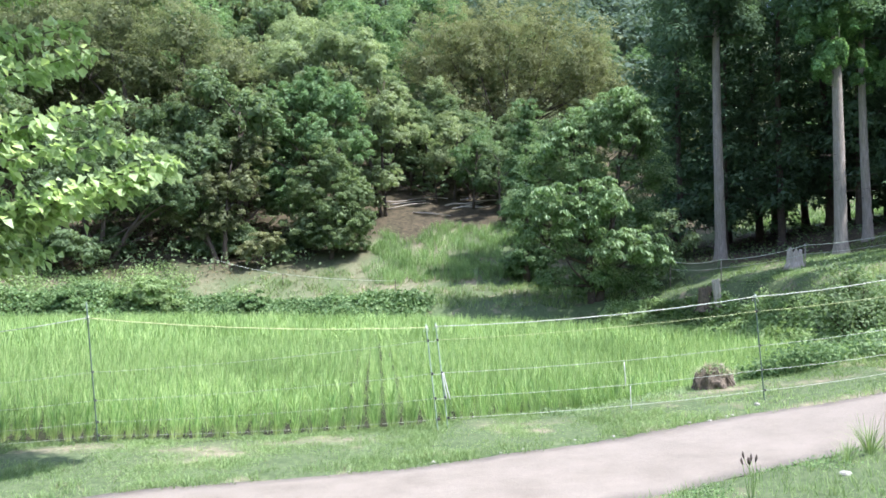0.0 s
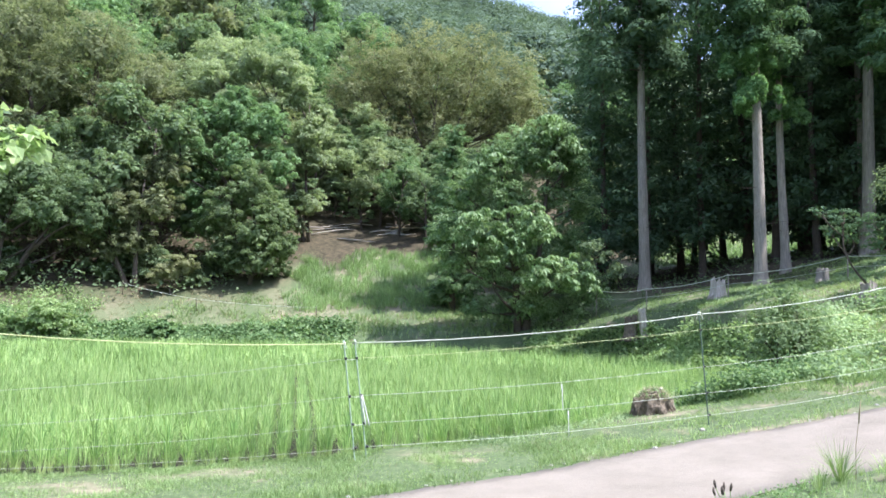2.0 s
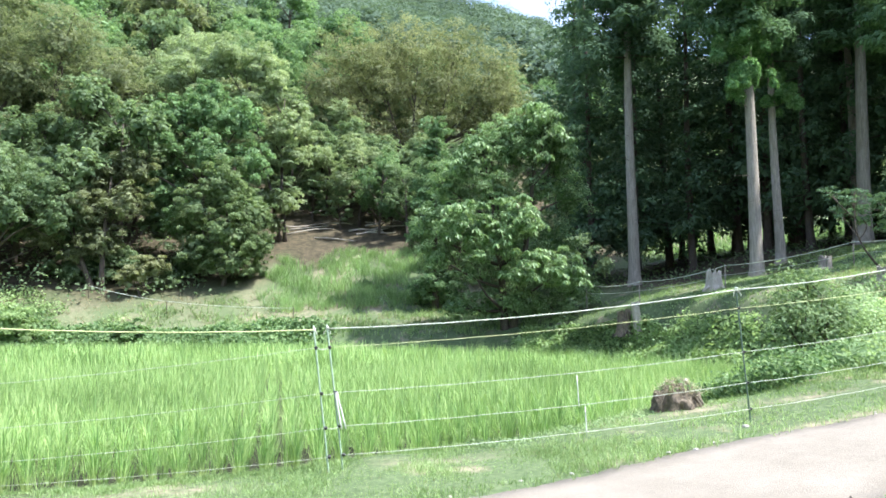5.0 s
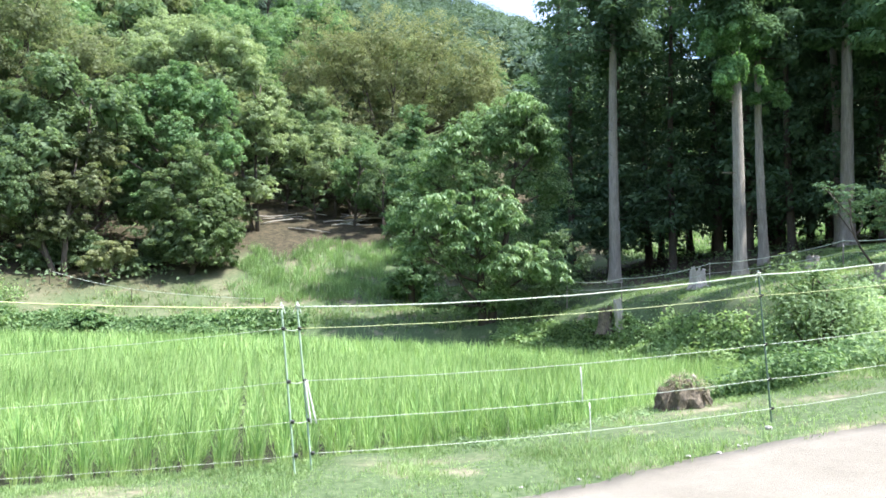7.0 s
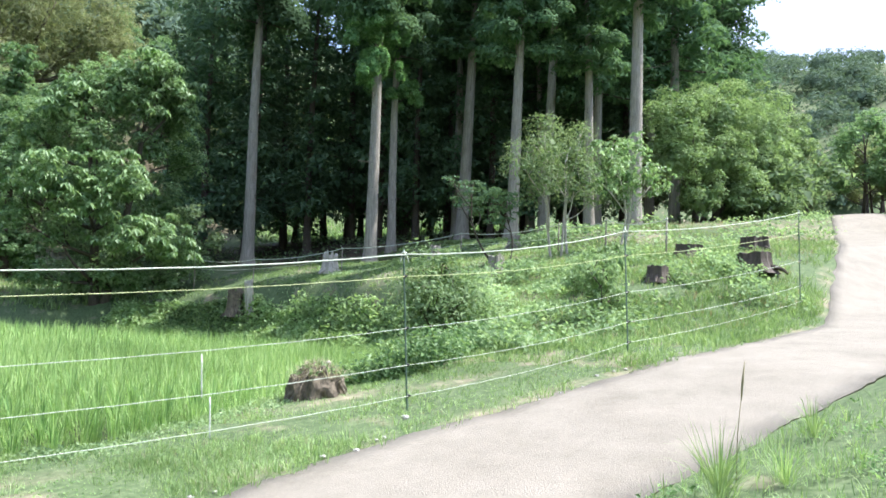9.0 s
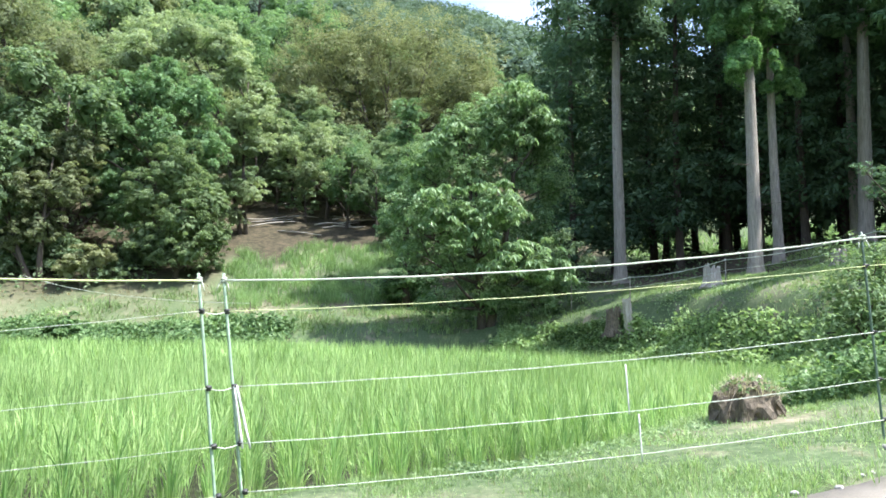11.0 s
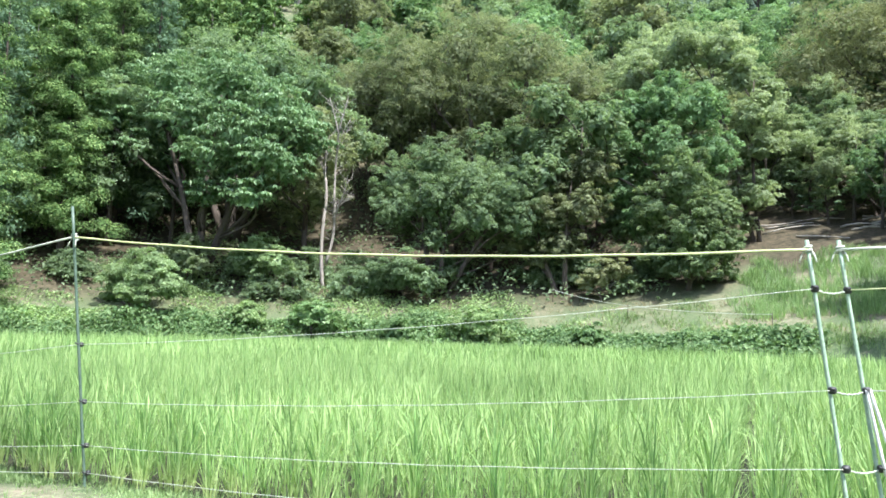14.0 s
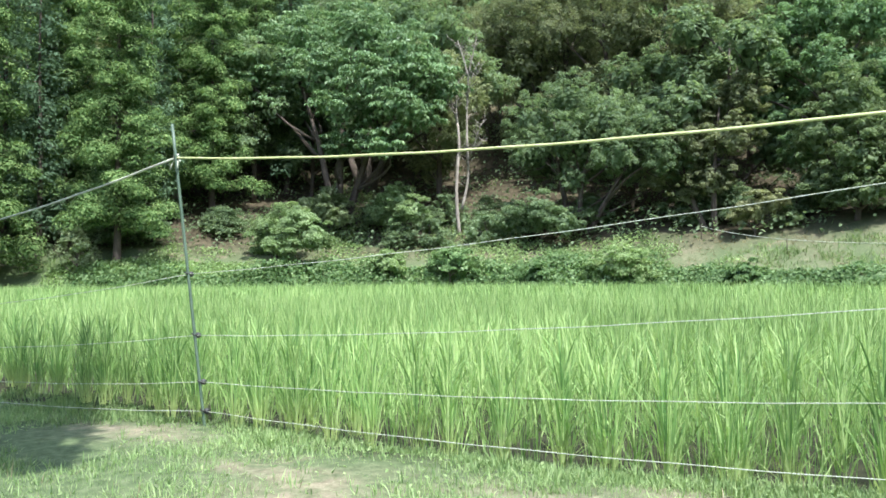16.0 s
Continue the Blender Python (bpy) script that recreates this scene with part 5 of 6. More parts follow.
# cedars over the left end of the paddy
# the dark bark stands in for the shade about the trunk
lit = cedar("cedar", 63, 22, 2.2, 3.2, 54000, CEDARLIT, "green cedar with rounded tufts of needles over the paddy's end", leaf=0.17, girth=0.22, branches=92, tuft=0.8, taper=0.42, bark=BARKDARK)
stand(lit, -44.2, 27.4)
tagged(lit, group="cedars at the paddy's end")
for x, y, s in ((-48.4, 20.6, 1.05), (-47.4, 36.0, 1.0), (-52.5, 28.0, 1.15), (-50.0, 42.0, 1.1)):
    again(lit, x, y, s)
# darker-coloured cedars added behind, in place of the shade between the front ones
for x, y, s in ((-52, 24, 0.9), (-54, 37, 0.95), (-50.5, 45, 0.9), (-57, 30, 0.95), (-52, 17, 0.9), (-58, 43, 0.95), (-52, 33.5, 0.9), (-47.8, 43.0, 0.85), (-49.0, 32.0, 0.8), (-49.6, 25.2, 0.8)):
    again(dark, x, y, s)

# the wood on the hillside
kinds, far_kinds = [], []
for i, (mat, label, spot) in enumerate((
        (BROAD, "broad-leaved tree on the wooded hillside", (-22, 78)), (BROWNISH, "olive-leaved tree on the wooded hillside", (-34, 73)), (BLUISH, "dark green tree on the wooded hillside", (-4, 84)),
        (PALE, "grey-green tree on the wooded hillside", (-16, 70)), (BROWNISH, "olive-green tree on the wooded hillside", (-45, 62)), (BROAD, "green tree on the wooded hillside", (-26, 68)))):
    lob = np.random.default_rng(270 + i)
    kinds.append(stand(lobed_tree("wood_tree", label, 70 + i, dome(lob, 12.5 + i % 2, 5.6, 8 + i % 3), 10500, 0.26, mat, 0.8, 0.28, 28), *spot))
    far_kinds.append(stand(lobed_tree("wood_tree", label, 170 + i, dome(lob, 12.5 + i % 2, 5.6, 7 + i % 3), 4600, 0.4, mat, 0.8, 0.32, 18), spot[0] * 1.3 - 6, 100 + 3 * i))
for k in kinds + far_kinds:
    tagged(k, group="trees of the hillside wood")
hillcedar = cedar("hill_cedar", 64, 17, 1.6, 3.0, 4200, CEDARLIT, "pointed green cedar on the hillside", leaf=0.4, girth=0.2, branches=44, tuft=0.7, far=True, taper=0.8)
stand(hillcedar, -58, 62)
tagged(hillcedar, group="trees of the hillside wood")
rng_h = random.Random(9)
placed = [(-12.4, 55.2), (-8.8, 60), (-20.8, 56), (-26, 48.5), (3.4, 46), (-41.5, 41.5), (-29.6, 61.5), (-36.5, 54), (-31.5, 50)] + [(k.location.x, k.location.y) for k in kinds + far_kinds]
tries = 0
while len(placed) < 300 and tries < 20000:
    tries += 1
    d, a = rng_h.uniform(1.5, 92) if tries % 2 else rng_h.uniform(1.5, 50), rng_h.uniform(-68, 26)
    r = 52 + d + 34 * float(smooth(a, 6, 30)) + 40 * float(smooth(a, 30, 60))
    x, y = r * math.sin(radians(a)) - 4 * (1 - float(smooth(a, 0, 20))), r * math.cos(radians(a)) - 6
    small = d < 36 and x > -9
    gap = (2.6 if small else 4.0) + d * 0.022
    if any(abs(x - u) < gap and math.hypot(x - u, y - v) < gap for u, v in placed):
        continue
    if -8.5 < x < 4.5 and d < 10.5:
        continue
    if x > 11 and y < 72:
        continue
    if math.hypot(x - 4.6, y - 71.5) < 3.5 or (-8 < x < -3 and y < 63):
        continue
    if d < (6.5 if a > -36 else 9):
        continue
    placed.append((x, y))
    # tree heights capped to fit the skyline in the camera's view
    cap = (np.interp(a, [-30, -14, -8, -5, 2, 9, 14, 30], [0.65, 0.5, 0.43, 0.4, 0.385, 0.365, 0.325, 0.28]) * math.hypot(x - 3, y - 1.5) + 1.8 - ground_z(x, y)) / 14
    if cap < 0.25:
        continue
    if (a < -47 or (a < -34 and d > 18)) and rng_h.random() < 0.94 or (a > 4 and d > 45 and rng_h.random() < 0.08):
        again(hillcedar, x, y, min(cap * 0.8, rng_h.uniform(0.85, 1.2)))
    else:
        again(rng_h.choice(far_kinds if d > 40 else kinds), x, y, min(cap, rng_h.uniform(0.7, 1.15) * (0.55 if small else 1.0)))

# the far woods up to the ridge: low rounded crowns without number
g = np.random.default_rng(171)
fx, fy, fr = [], [], []
for lo_a, hi_a, r0, r1, m in ((-16, 6, 112, 292, 560), (6, 21, 84, 292, 480), (44, 64, 150, 292, 260)):
    a, r = np.radians(g.uniform(lo_a, hi_a, m)), np.sqrt(g.uniform(r0 ** 2, r1 ** 2, m))
    fx.append(r * np.sin(a)), fy.append(r * np.cos(a)), fr.append(g.uniform(2.6, 4.8, m))
fx, fy, fr = np.concatenate(fx), np.concatenate(fy), np.concatenate(fr)
fz = height(fx, fy)
n = 330 * len(fx)
k = np.repeat(np.arange(len(fx)), 330)
d = g.normal(0, 1, (n, 3))
d /= np.linalg.norm(d, axis=1)[:, None]
d[:, 2] = np.where(d[:, 2] < -0.2, -d[:, 2], d[:, 2])
bulge = 1 + 0.2 * np.sin(d[:, 0] * 6 + k) * np.sin(d[:, 1] * 7 + 2 * k) + 0.12 * np.sin(d[:, 2] * 11 + k)
at = np.stack([fx[k], fy[k], fz[k] + fr[k] * 0.55], -1) + d * (fr[k] * bulge * (1 - 0.25 * g.random(n) ** 2))[:, None] * [1, 1, 0.95]
tagged(new("far_woods", mesh_np("far_woods", *sprays(g, at, d, 0.75, 0.5), FARHAZE)), "green woods that climb to the far ridge, tinted for haze", "woods", kind="stuff")

# shrubs and young trees that close the wood's foot
shrub = broadleaf("wood_shrub", 75, 2.8, 1.9, 2800, 0.2, BROAD, "dense dark shrub at the foot of the wood", low=0.02, blobs=30, flat=0.6)
stand(shrub, -17.0, 51.2)
tagged(shrub, group="shrubs at the wood's foot")
rng_s = random.Random(3)
for i in range(60):
    a = rng_s.uniform(-72, 0)
    d = rng_s.uniform(5.0, 10.0)
    r = 50 + d
    x, y = r * math.sin(radians(a)) - 4, r * math.cos(radians(a)) - 6
    if -9.5 < x < 4.5:
        continue
    again(shrub, x, y, rng_s.uniform(0.4, 0.9))
# thin young trees on the bare earth above the clearing
sapling = broadleaf("sapling", 77, 4.2, 1.7, 2600, 0.2, BROAD, "thin young tree on the bare earth slope", low=0.22, blobs=18, flat=0.4)
stand(sapling, -2.5, 66.0)
tagged(sapling, group="saplings on the earth slope")
for x, y, s in ((-5.8, 68.5, 1.1), (0.8, 65.0, 0.9), (-0.6, 69.5, 1.2), (-8.6, 66.5, 1.0), (3.0, 63.5, 1.1), (-3.8, 72, 1.3), (-7.5, 72.5, 1.3), (0.5, 74, 1.4), (-10.5, 70, 1.3), (4.0, 60.5, 1.0), (-2.2, 61.0, 0.8), (0.6, 61.8, 1.0), (-4.6, 63.5, 0.9), (-6.8, 63.6, 0.9), (1.9, 59.6, 0.8)):
    again(sapling, x, y, s)
# the wood beyond the terrace's end, where the road leaves
rng_e = random.Random(12)
for i in range(26):
    x, y = rng_e.uniform(36, 62), rng_e.uniform(2, 46)
    if abs(y - (17.5 + (x - 24) * 0.575)) < 3.2 and x < 50 or x + 0.3 * y < 44:
        continue
    again(kinds[i % 6], x, y, rng_e.uniform(0.3, 0.5))
for x, y, s in ((33, 24.2, 1.5), (36.5, 25.0, 1.7), (40, 28, 1.8), (29, 11.5, 1.0), (33, 12.5, 1.2), (37, 14.5, 1.4), (41, 17.5, 1.6), (46, 20, 1.6)):
    again(shrub, x, y, s)
for x, y, s in ((9.5, 47.5, 1.3), (6.2, 50.5, 1.3), (11.5, 52, 1.5), (12.8, 46, 1.3), (7.5, 55, 1.5), (4.9, 53.6, 1.1), (10, 58, 1.5), (5.6, 58.4, 1.2), (-7.6, 50.6, 0.7), (-8.6, 55.2, 0.8)):
    again(shrub, x, y, s)
for i, (x, y) in enumerate(((58, 36.5), (63, 38), (61, 31), (67, 42), (56, 41), (66, 33))):
    again(kinds[i], x, y, 0.5)

# ---- stumps, stakes and the small things ----
def stump(name, seed, radius, tall, label, mat=None, splinter=0.25, category="stump"):
    """A cut or broken stump: fluted sides, flared roots and an uneven broken top."""
    g = np.random.default_rng(seed)
    sides, rings = 26, 7
    a = np.arange(sides) * 2 * np.pi / sides
    flute = 1 + 0.12 * np.sin(a * 5 + seed) + 0.06 * g.normal(0, 1, sides)
    jag = 1 + splinter * g.normal(0, 1, sides) * 0.5
    v = []
    for i in range(rings):
        t = i / (rings - 1)
        r = radius * flute * (1 + 0.55 * (1 - t) ** 3)
        v.append(np.stack([np.cos(a) * r, np.sin(a) * r, -0.06 + (tall * jag + 0.06) * t], -1))
    for s, dz in ((0.72, 0.0), (0.4, -0.12 * tall), (0.02, -0.16 * tall)):
        v.append(np.stack([np.cos(a) * radius * s, np.sin(a) * radius * s, tall * (1 + (jag - 1) * s) + dz + g.normal(0, 0.02 * tall, sides)], -1))
    n = rings + 3
    i = np.arange(n - 1)[:, None] * sides
    j = np.arange(sides)[None]
    k = (j + 1) % sides
    f = np.stack([i + j, i + k, i + k + sides, i + j + sides], -1).reshape(-1, 4)
    ob = thing(name, label, category)
    part("bole", mesh_np("bole", np.vstack(v), f, mat or STUMPWOOD), ob)
    roots = []
    for q in range(5):
        b = q * 1.26 + g.normal(0, 0.2)
        roots.append(limb(g, (math.cos(b) * radius * 0.9, math.sin(b) * radius * 0.9, tall * 0.25), (math.cos(b) * radius * 2.0, math.sin(b) * radius * 2.0, -0.06), radius * 0.22, radius * 0.06, 0.1, 5))
    for r in roots:
        part("root", mesh_np("root", *r, mat or STUMPWOOD, True), ob)
    return ob


old = thing("tree_stump", "old low stump overgrown with grey-brown roots and straw beside the paddy", "stump")
bm = bmesh.new()
bmesh.ops.create_icosphere(bm, subdivisions=4, radius=1.0)
for vert in bm.verts:
    c = vert.co.copy()
    a = math.atan2(c.y, c.x)
    ridge = 1 + 0.1 * math.sin(a * 9 + 2 * c.z) + 0.22 * noise.noise(c * 2.3) + 0.1 * noise.noise(c * 6.0)
    lift = 0.4 * c.z if c.z > 0 else 0.3 * c.z
    vert.co = Vector((c.x * 0.34 * ridge, c.y * 0.3 * ridge, lift * (0.9 + 0.25 * noise.noise(c * 3.1))))
me = bpy.data.meshes.new("bole")
bm.to_mesh(me)
bm.free()
me.materials.append(STUMPWOOD)
part("bole", me, old)
g = np.random.default_rng(82)
for i in range(16):
    a, h = g.uniform(0, 6.28), g.uniform(0.16, 0.34)
    reach = g.uniform(0.32, 0.42)
    part("root", mesh_np("root", *limb(g, (math.cos(a) * 0.1, math.sin(a) * 0.1, h + 0.05), (math.cos(a) * reach, math.sin(a) * reach, -0.04), g.uniform(0.014, 0.035), 0.006, 0.1, 6, 5), BARKPALE if i % 3 == 0 else STUMPWOOD, True), old)
n = 260
ang = g.uniform(0, 6.28, n)
rad = g.uniform(0.0, 0.28, n)
top = 0.36 * np.sqrt(np.maximum(1 - (rad / 0.36) ** 2, 0))
v, f = blades(g, np.cos(ang) * rad, np.sin(ang) * rad, top - 0.04, 3, 0.15, 0.004, 3, 0.9, 1.0)
straw = part("straw", mesh_np("straw", v, f, STRAW), old, "dry straw hanging over the stump")
tagged(straw, kind="stuff")
k = g.integers(0, n, 260)
v, f = leaves(g, np.stack([np.cos(ang[k]) * rad[k], np.sin(ang[k]) * rad[k], top[k] + 0.02], -1), np.stack([np.cos(ang[k]), np.sin(ang[k]), np.ones(260)], -1), 0.05, 0.03)
tagged(part("ground_ivy", mesh_np("ground_ivy", v, f, WEED), old, "green creeper leaves on the stump"), kind="stuff")
stand(old, 4.85, 10.5, turn=30, scale=1.08)
post = stump("broken_stake", 83, 0.16, 2.0, "broken pale wooden stake at the paddy's rim", BARKPALE, 0.06, "stake")
post.matrix_world = pose(12.05, 32.1, 0.3, 3, -7, 0)
stand(stump("tree_stump", 84, 0.27, 1.0, "rotten brown stump beside the stake", STUMPWOOD, 0.3), 11.5, 32.6)
stand(stump("tree_stump", 85, 0.3, 0.8, "pale split stump on the terrace", BARKPALE, 0.2), 15.4, 32.0)
stand(stump("tree_stump", 86, 0.2, 0.5, "small grey stump on the terrace", STUMPGREY, 0.15), 13.9, 18.6)
for x, y, r, h, s in ((13.8, 12.9, 0.2, 0.3, 87), (18.0, 15.3, 0.34, 0.32, 88), (16.5, 12.4, 0.36, 0.42, 89), (20.5, 15.0, 0.35, 0.4, 90)):
    o = stand(stump("tree_stump", s, r, h, "dark weathered stump in the grass of the terrace", BARKDARK, 0.1), x, y)
    tagged(o, group="stumps on the terrace")
for x, y in ((17.6, 27.2), (20.2, 25.4)):
    stand(stump("tree_stump", int(x * 3), 0.22, 0.55, "small pale stump at the grove's edge", STUMPGREY, 0.15), x, y)

# the low fence in front of the grove
line = [(10.8, 36.0, 3.28), (12.55, 33.5, 3.29), (15.3, 30.7, 3.84), (17.3, 25.0, 4.29), (18.0, 20.5, 4.36), (18.1, 18.5, 4.36), (18.6, 16.6, 4.3)]
tops = []
for i, (x, y, top_z) in enumerate(line):
    z = ground_z(x, y)
    o = thing("low_fence_post", "thin wooden post of a low rope fence before the cedars", "fence post", "posts of the low fence")
    part("pole", mesh_np("pole", *tube([(x, y, z - 0.2), (x, y, z + 0.4), (x + 0.01, y, top_z + 0.05)], [0.028, 0.026, 0.022], 8), STUMPGREY, True), o)
    part("tie", mesh_np("tie", *tube([(x, y, top_z - 0.05), (x, y, top_z + 0.01)], [0.034, 0.034], 8), ROPE, True), o)
    tops.append((x, y - 0.03, top_z - 0.02))
for a, b in zip(tops, tops[1:]):
    rope(a, b, 0.14, 0.014, ROPE, "low_fence_rope", "slack pale rope between the low fence posts", "ropes of the low fence")
    rope((a[0], a[1], a[2] - 0.4), (b[0], b[1], b[2] - 0.4), 0.08, 0.008, ROPE, "low_fence_rope", "thin lower rope between the low fence posts", "ropes of the low fence")
# a wire along the far shelf
for a, b in (((-11.4, 45.2), (-16.5, 47.2)), ((-11.4, 45.2), (-4.0, 43.6))):
    rope((*a, ground_z(*a) + 0.75), (*b, ground_z(*b) + 0.75), 0.1, 0.014, ROPE, "shelf_rope", "pale rope strung along the far shelf", "ropes on the far shelf")
for x, y in ((-11.4, 45.2), (-16.5, 47.2), (-4.0, 43.6)):
    z = ground_z(x, y)
    o = thing("low_fence_post", "thin wooden post on the far shelf", "fence post", "posts on the far shelf")
    part("pole", mesh_np("pole", *tube([(x, y, z - 0.2), (x, y, z + 0.4), (x, y, z + 0.85)], [0.024, 0.022, 0.02], 8), BARKDARK, True), o)

# young trees and shrubs on the terrace
stand(lobed_tree("fruit_tree", "young fruit tree with upright fine grey-green leafy branches on the terrace", 91, [(-0.6, 0, 3.2, 0.8), (-1.6, 0, 2.7, 0.7), (0.5, 0.2, 3.5, 0.8), (1.0, 0, 2.7, 0.8), (-1.0, -0.3, 2.0, 0.75), (0.1, -0.4, 2.0, 0.8),
    (-0.5, 0.3, 4.0, 0.42), (1.3, 0, 2.0, 0.55), (0.3, 0.5, 2.8, 0.9), (0.9, 0.2, 4.0, 0.35)], 8000, 0.1, TERRACELEAF, 1.2, 0.5, 14, BARKPALE, 3, girth=0.05, under=0.8, inner=False), 16.7, 19.0, turn=0)
stand(lobed_tree("terrace_shrub", "low blue-green shrub with spreading sprays beside a cedar", 92, [(-1.3, 0, 2.1, 0.38), (-0.5, 0, 2.0, 0.45), (0.2, 0, 1.9, 0.5), (-2.0, 0, 2.3, 0.26), (-0.9, 0.3, 1.65, 0.42), (0.0, 0.2, 1.4, 0.45), (-1.6, 0.2, 1.75, 0.3)], 2600, 0.1, CEDAR, 0.35, 0.5, 14, BARKDARK, 2, girth=0.04, under=0.8, inner=False), 15.6, 20.4, turn=0)
stand(lobed_tree("fruit_tree", "small fruit tree with large dark leaves and yellow ones between", 93, [(-0.4, 0, 3.0, 0.65), (0.5, 0, 2.6, 0.66), (-0.8, 0, 2.1, 0.6), (0.8, 0.2, 3.5, 0.42), (1.4, 0, 2.3, 0.6), (0.2, 0, 1.7, 0.5), (0.3, 0.4, 2.4, 0.7)], 2600, 0.11, LARGELEAF, 1.0, 0.5, 12, BARKPALE, 2, girth=0.05,
    big=0.17, big_lobes=(0, 1, 2, 3, 4), under=0.8, inner=False), 18.7, 18.5, turn=0)
stand(lobed_tree("terrace_tree", "bushy light green thicket at the end of the terrace", 94, [(-1.6, 0, 4.4, 1.5), (1.3, 0, 5.0, 1.7), (4.6, 0, 4.8, 1.7), (-2.3, -0.5, 2.6, 1.3), (0.3, -0.5, 2.9, 1.5), (3.4, -0.5, 3.0, 1.5), (1.5, -1.0, 1.5, 1.3), (5.5, 0, 2.9, 1.4), (-1.0, -0.8, 1.0, 1.1),
    (4.4, -1.0, 1.2, 1.2)], 44000, 0.13, FRUITLEAF, 1.0, 0.42, 26, stems=3, under=0.9), 30.0, 24.0, turn=0)
stand(lobed_tree("terrace_tree", "bushy green tree behind the thicket", 194, [(-2, 0, 5.2, 2.0), (1.5, 0, 6.0, 2.2), (4.5, 0, 5.0, 2.0), (0, 0, 3.0, 2.0), (3.5, 0, 2.6, 2.0)], 24000, 0.17, FRUITLEAF, 0.7, 0.34, 24, stems=2, under=0.9), 37.0, 27.0, turn=0)
stand(lobed_tree("leafy_bush", "dense leafy bush with narrow leaves at the paddy's corner", 95, [(-0.2, 0, 1.75, 0.6), (0.5, 0, 1.55, 0.55), (-0.6, 0, 1.2, 0.55), (0.1, -0.2, 1.0, 0.6), (0.8, 0, 1.0, 0.5), (-0.3, -0.1, 0.5, 0.5), (0.6, -0.1, 0.5, 0.5), (0.1, 0.2, 2.05, 0.4)], 7500, 0.1, BUSHLEAF, 1.1, 0.6, 12,
    stems=3, girth=0.02, under=1.0, inner=False), 9.3, 14.3, turn=0)
stand(lobed_tree("leafy_bush", "low leafy bush at the paddy's corner", 96, [(0, 0, 0.8, 0.6), (0.7, 0, 0.65, 0.5), (-0.7, 0, 0.6, 0.5), (0.2, -0.3, 0.4, 0.5)], 4500, 0.09, BUSHLEAF, 1.0, 0.6, 12, girth=0.02, under=1.0, inner=False), 10.6, 15.2, turn=0)
stand(lobed_tree("leafy_bush", "upright broad-leaved shrub beside a fence post", 98, [(-0.4, 0, 0.95, 0.32), (0.1, 0, 0.8, 0.31), (-0.2, 0, 0.45, 0.33), (0.3, 0, 1.2, 0.2), (0.3, 0, 0.4, 0.3)], 1500, 0.08, BUSHLEAF, 1.0, 0.6, 10, girth=0.014, big=0.13, under=0.9, inner=False), 11.4, 12.2, turn=0)
stand(lobed_tree("leafy_bush", "low leafy shrub in the grass of the slope", 97, [(0, 0, 0.35, 0.32), (0.3, 0, 0.25, 0.25), (-0.3, 0.1, 0.25, 0.26)], 1600, 0.08, BUSHLEAF, 0.9, 0.6, 10, girth=0.012, under=0.9, inner=False), 12.6, 13.8, turn=0)
def heaps(n_heaps, box, size, seed, test=None):
    """Places gathered into heaps, with bare grass between."""
    h = np.random.default_rng(seed)
    cx, cy = h.uniform(box[0], box[2], n_heaps), h.uniform(box[1], box[3], n_heaps)
    rad = size * h.uniform(0.4, 1.3, n_heaps)
    def place(g, n):
        k = g.choice(n_heaps, n, p=rad ** 2 / (rad ** 2).sum())
        a, r = g.uniform(0, 6.28, n), np.sqrt(g.random(n))
        return cx[k] + np.cos(a) * r * rad[k], cy[k] + np.sin(a) * r * rad[k]
    return place


weeds("slope_weeds", 12000, heaps(70, (8.0, 10.6, 16, 18), 0.6, 134), 0.11, "scattered leafy weeds on the terrace slope", 34, BUSHLEAF, 0.5, 0.1)
weeds("terrace_end_weeds", 5000, heaps(60, (20, 15, 36, 26), 1.2, 139), 0.16, "light green weeds at the terrace's end", 44, BUSHLEAF, 0.45, 0.2)
weeds("terrace_herbs", 6000, heaps(90, (12.6, 15, 22, 33), 0.6, 135), 0.1, "low herbs in the grass of the terrace", 37, BUSHLEAF, 0.15, 0.1)
weeds("shelf_weeds", 24000, heaps(90, (-46, 28, -12, 46), 1.5, 136), 0.19, "heaps of light green weeds on the grassy shelf", 38, HERB, 0.42, 0.15)
weeds("wood_foot_weeds", 9000, heaps(60, (-45, 36, -20, 47), 1.4, 140), 0.18, "light green weeds between the bushes at the wood's foot", 48, HERB, 0.35, 0.15)
weeds("paddy_end_weeds", 8000, along([(-45, 23.5), (-41.5, 28.0), (-38, 32)], 1.6), 0.2, "light green weeds on the bank below the cedars", 42, HERB, 0.6, 0.2)
weeds("rim_weeds", 1800, along([(1.7, 9.35), (3.2, 9.9), (4.6, 10.7)], 0.25), 0.05, "small pale-leaved weeds at the rice's edge", 46, BUSHLEAF, 0.14, 0.08)
weeds("verge_herbs", 11000, heaps(150, (-10, 5.6, 9, 11), 0.4, 137), 0.026, "low round-leaved herbs growing in the verge", 39, GRASS, 0.04, 0.04)
turf("fine_turf", 46000, (-7.5, 5.2, 4, 9.8), 0.05, 0.0042, GRASS, "fine low turf between the longer grass of the verge", on_verge, 41, 1, 0.9, 5)
weeds("bank_herbs", 6000, heaps(50, (1, 0, 9, 6), 0.35, 138), 0.035, "low round-leaved herbs growing on the bank", 40, WEED, 0.06, 0.04)
weeds("grove_undergrowth", 5000, lambda g, n: (g.uniform(14, 44, n), g.uniform(38, 58, n)), 0.2, "dim undergrowth below the cedars", 35, BROAD, 0.5, 0.6)
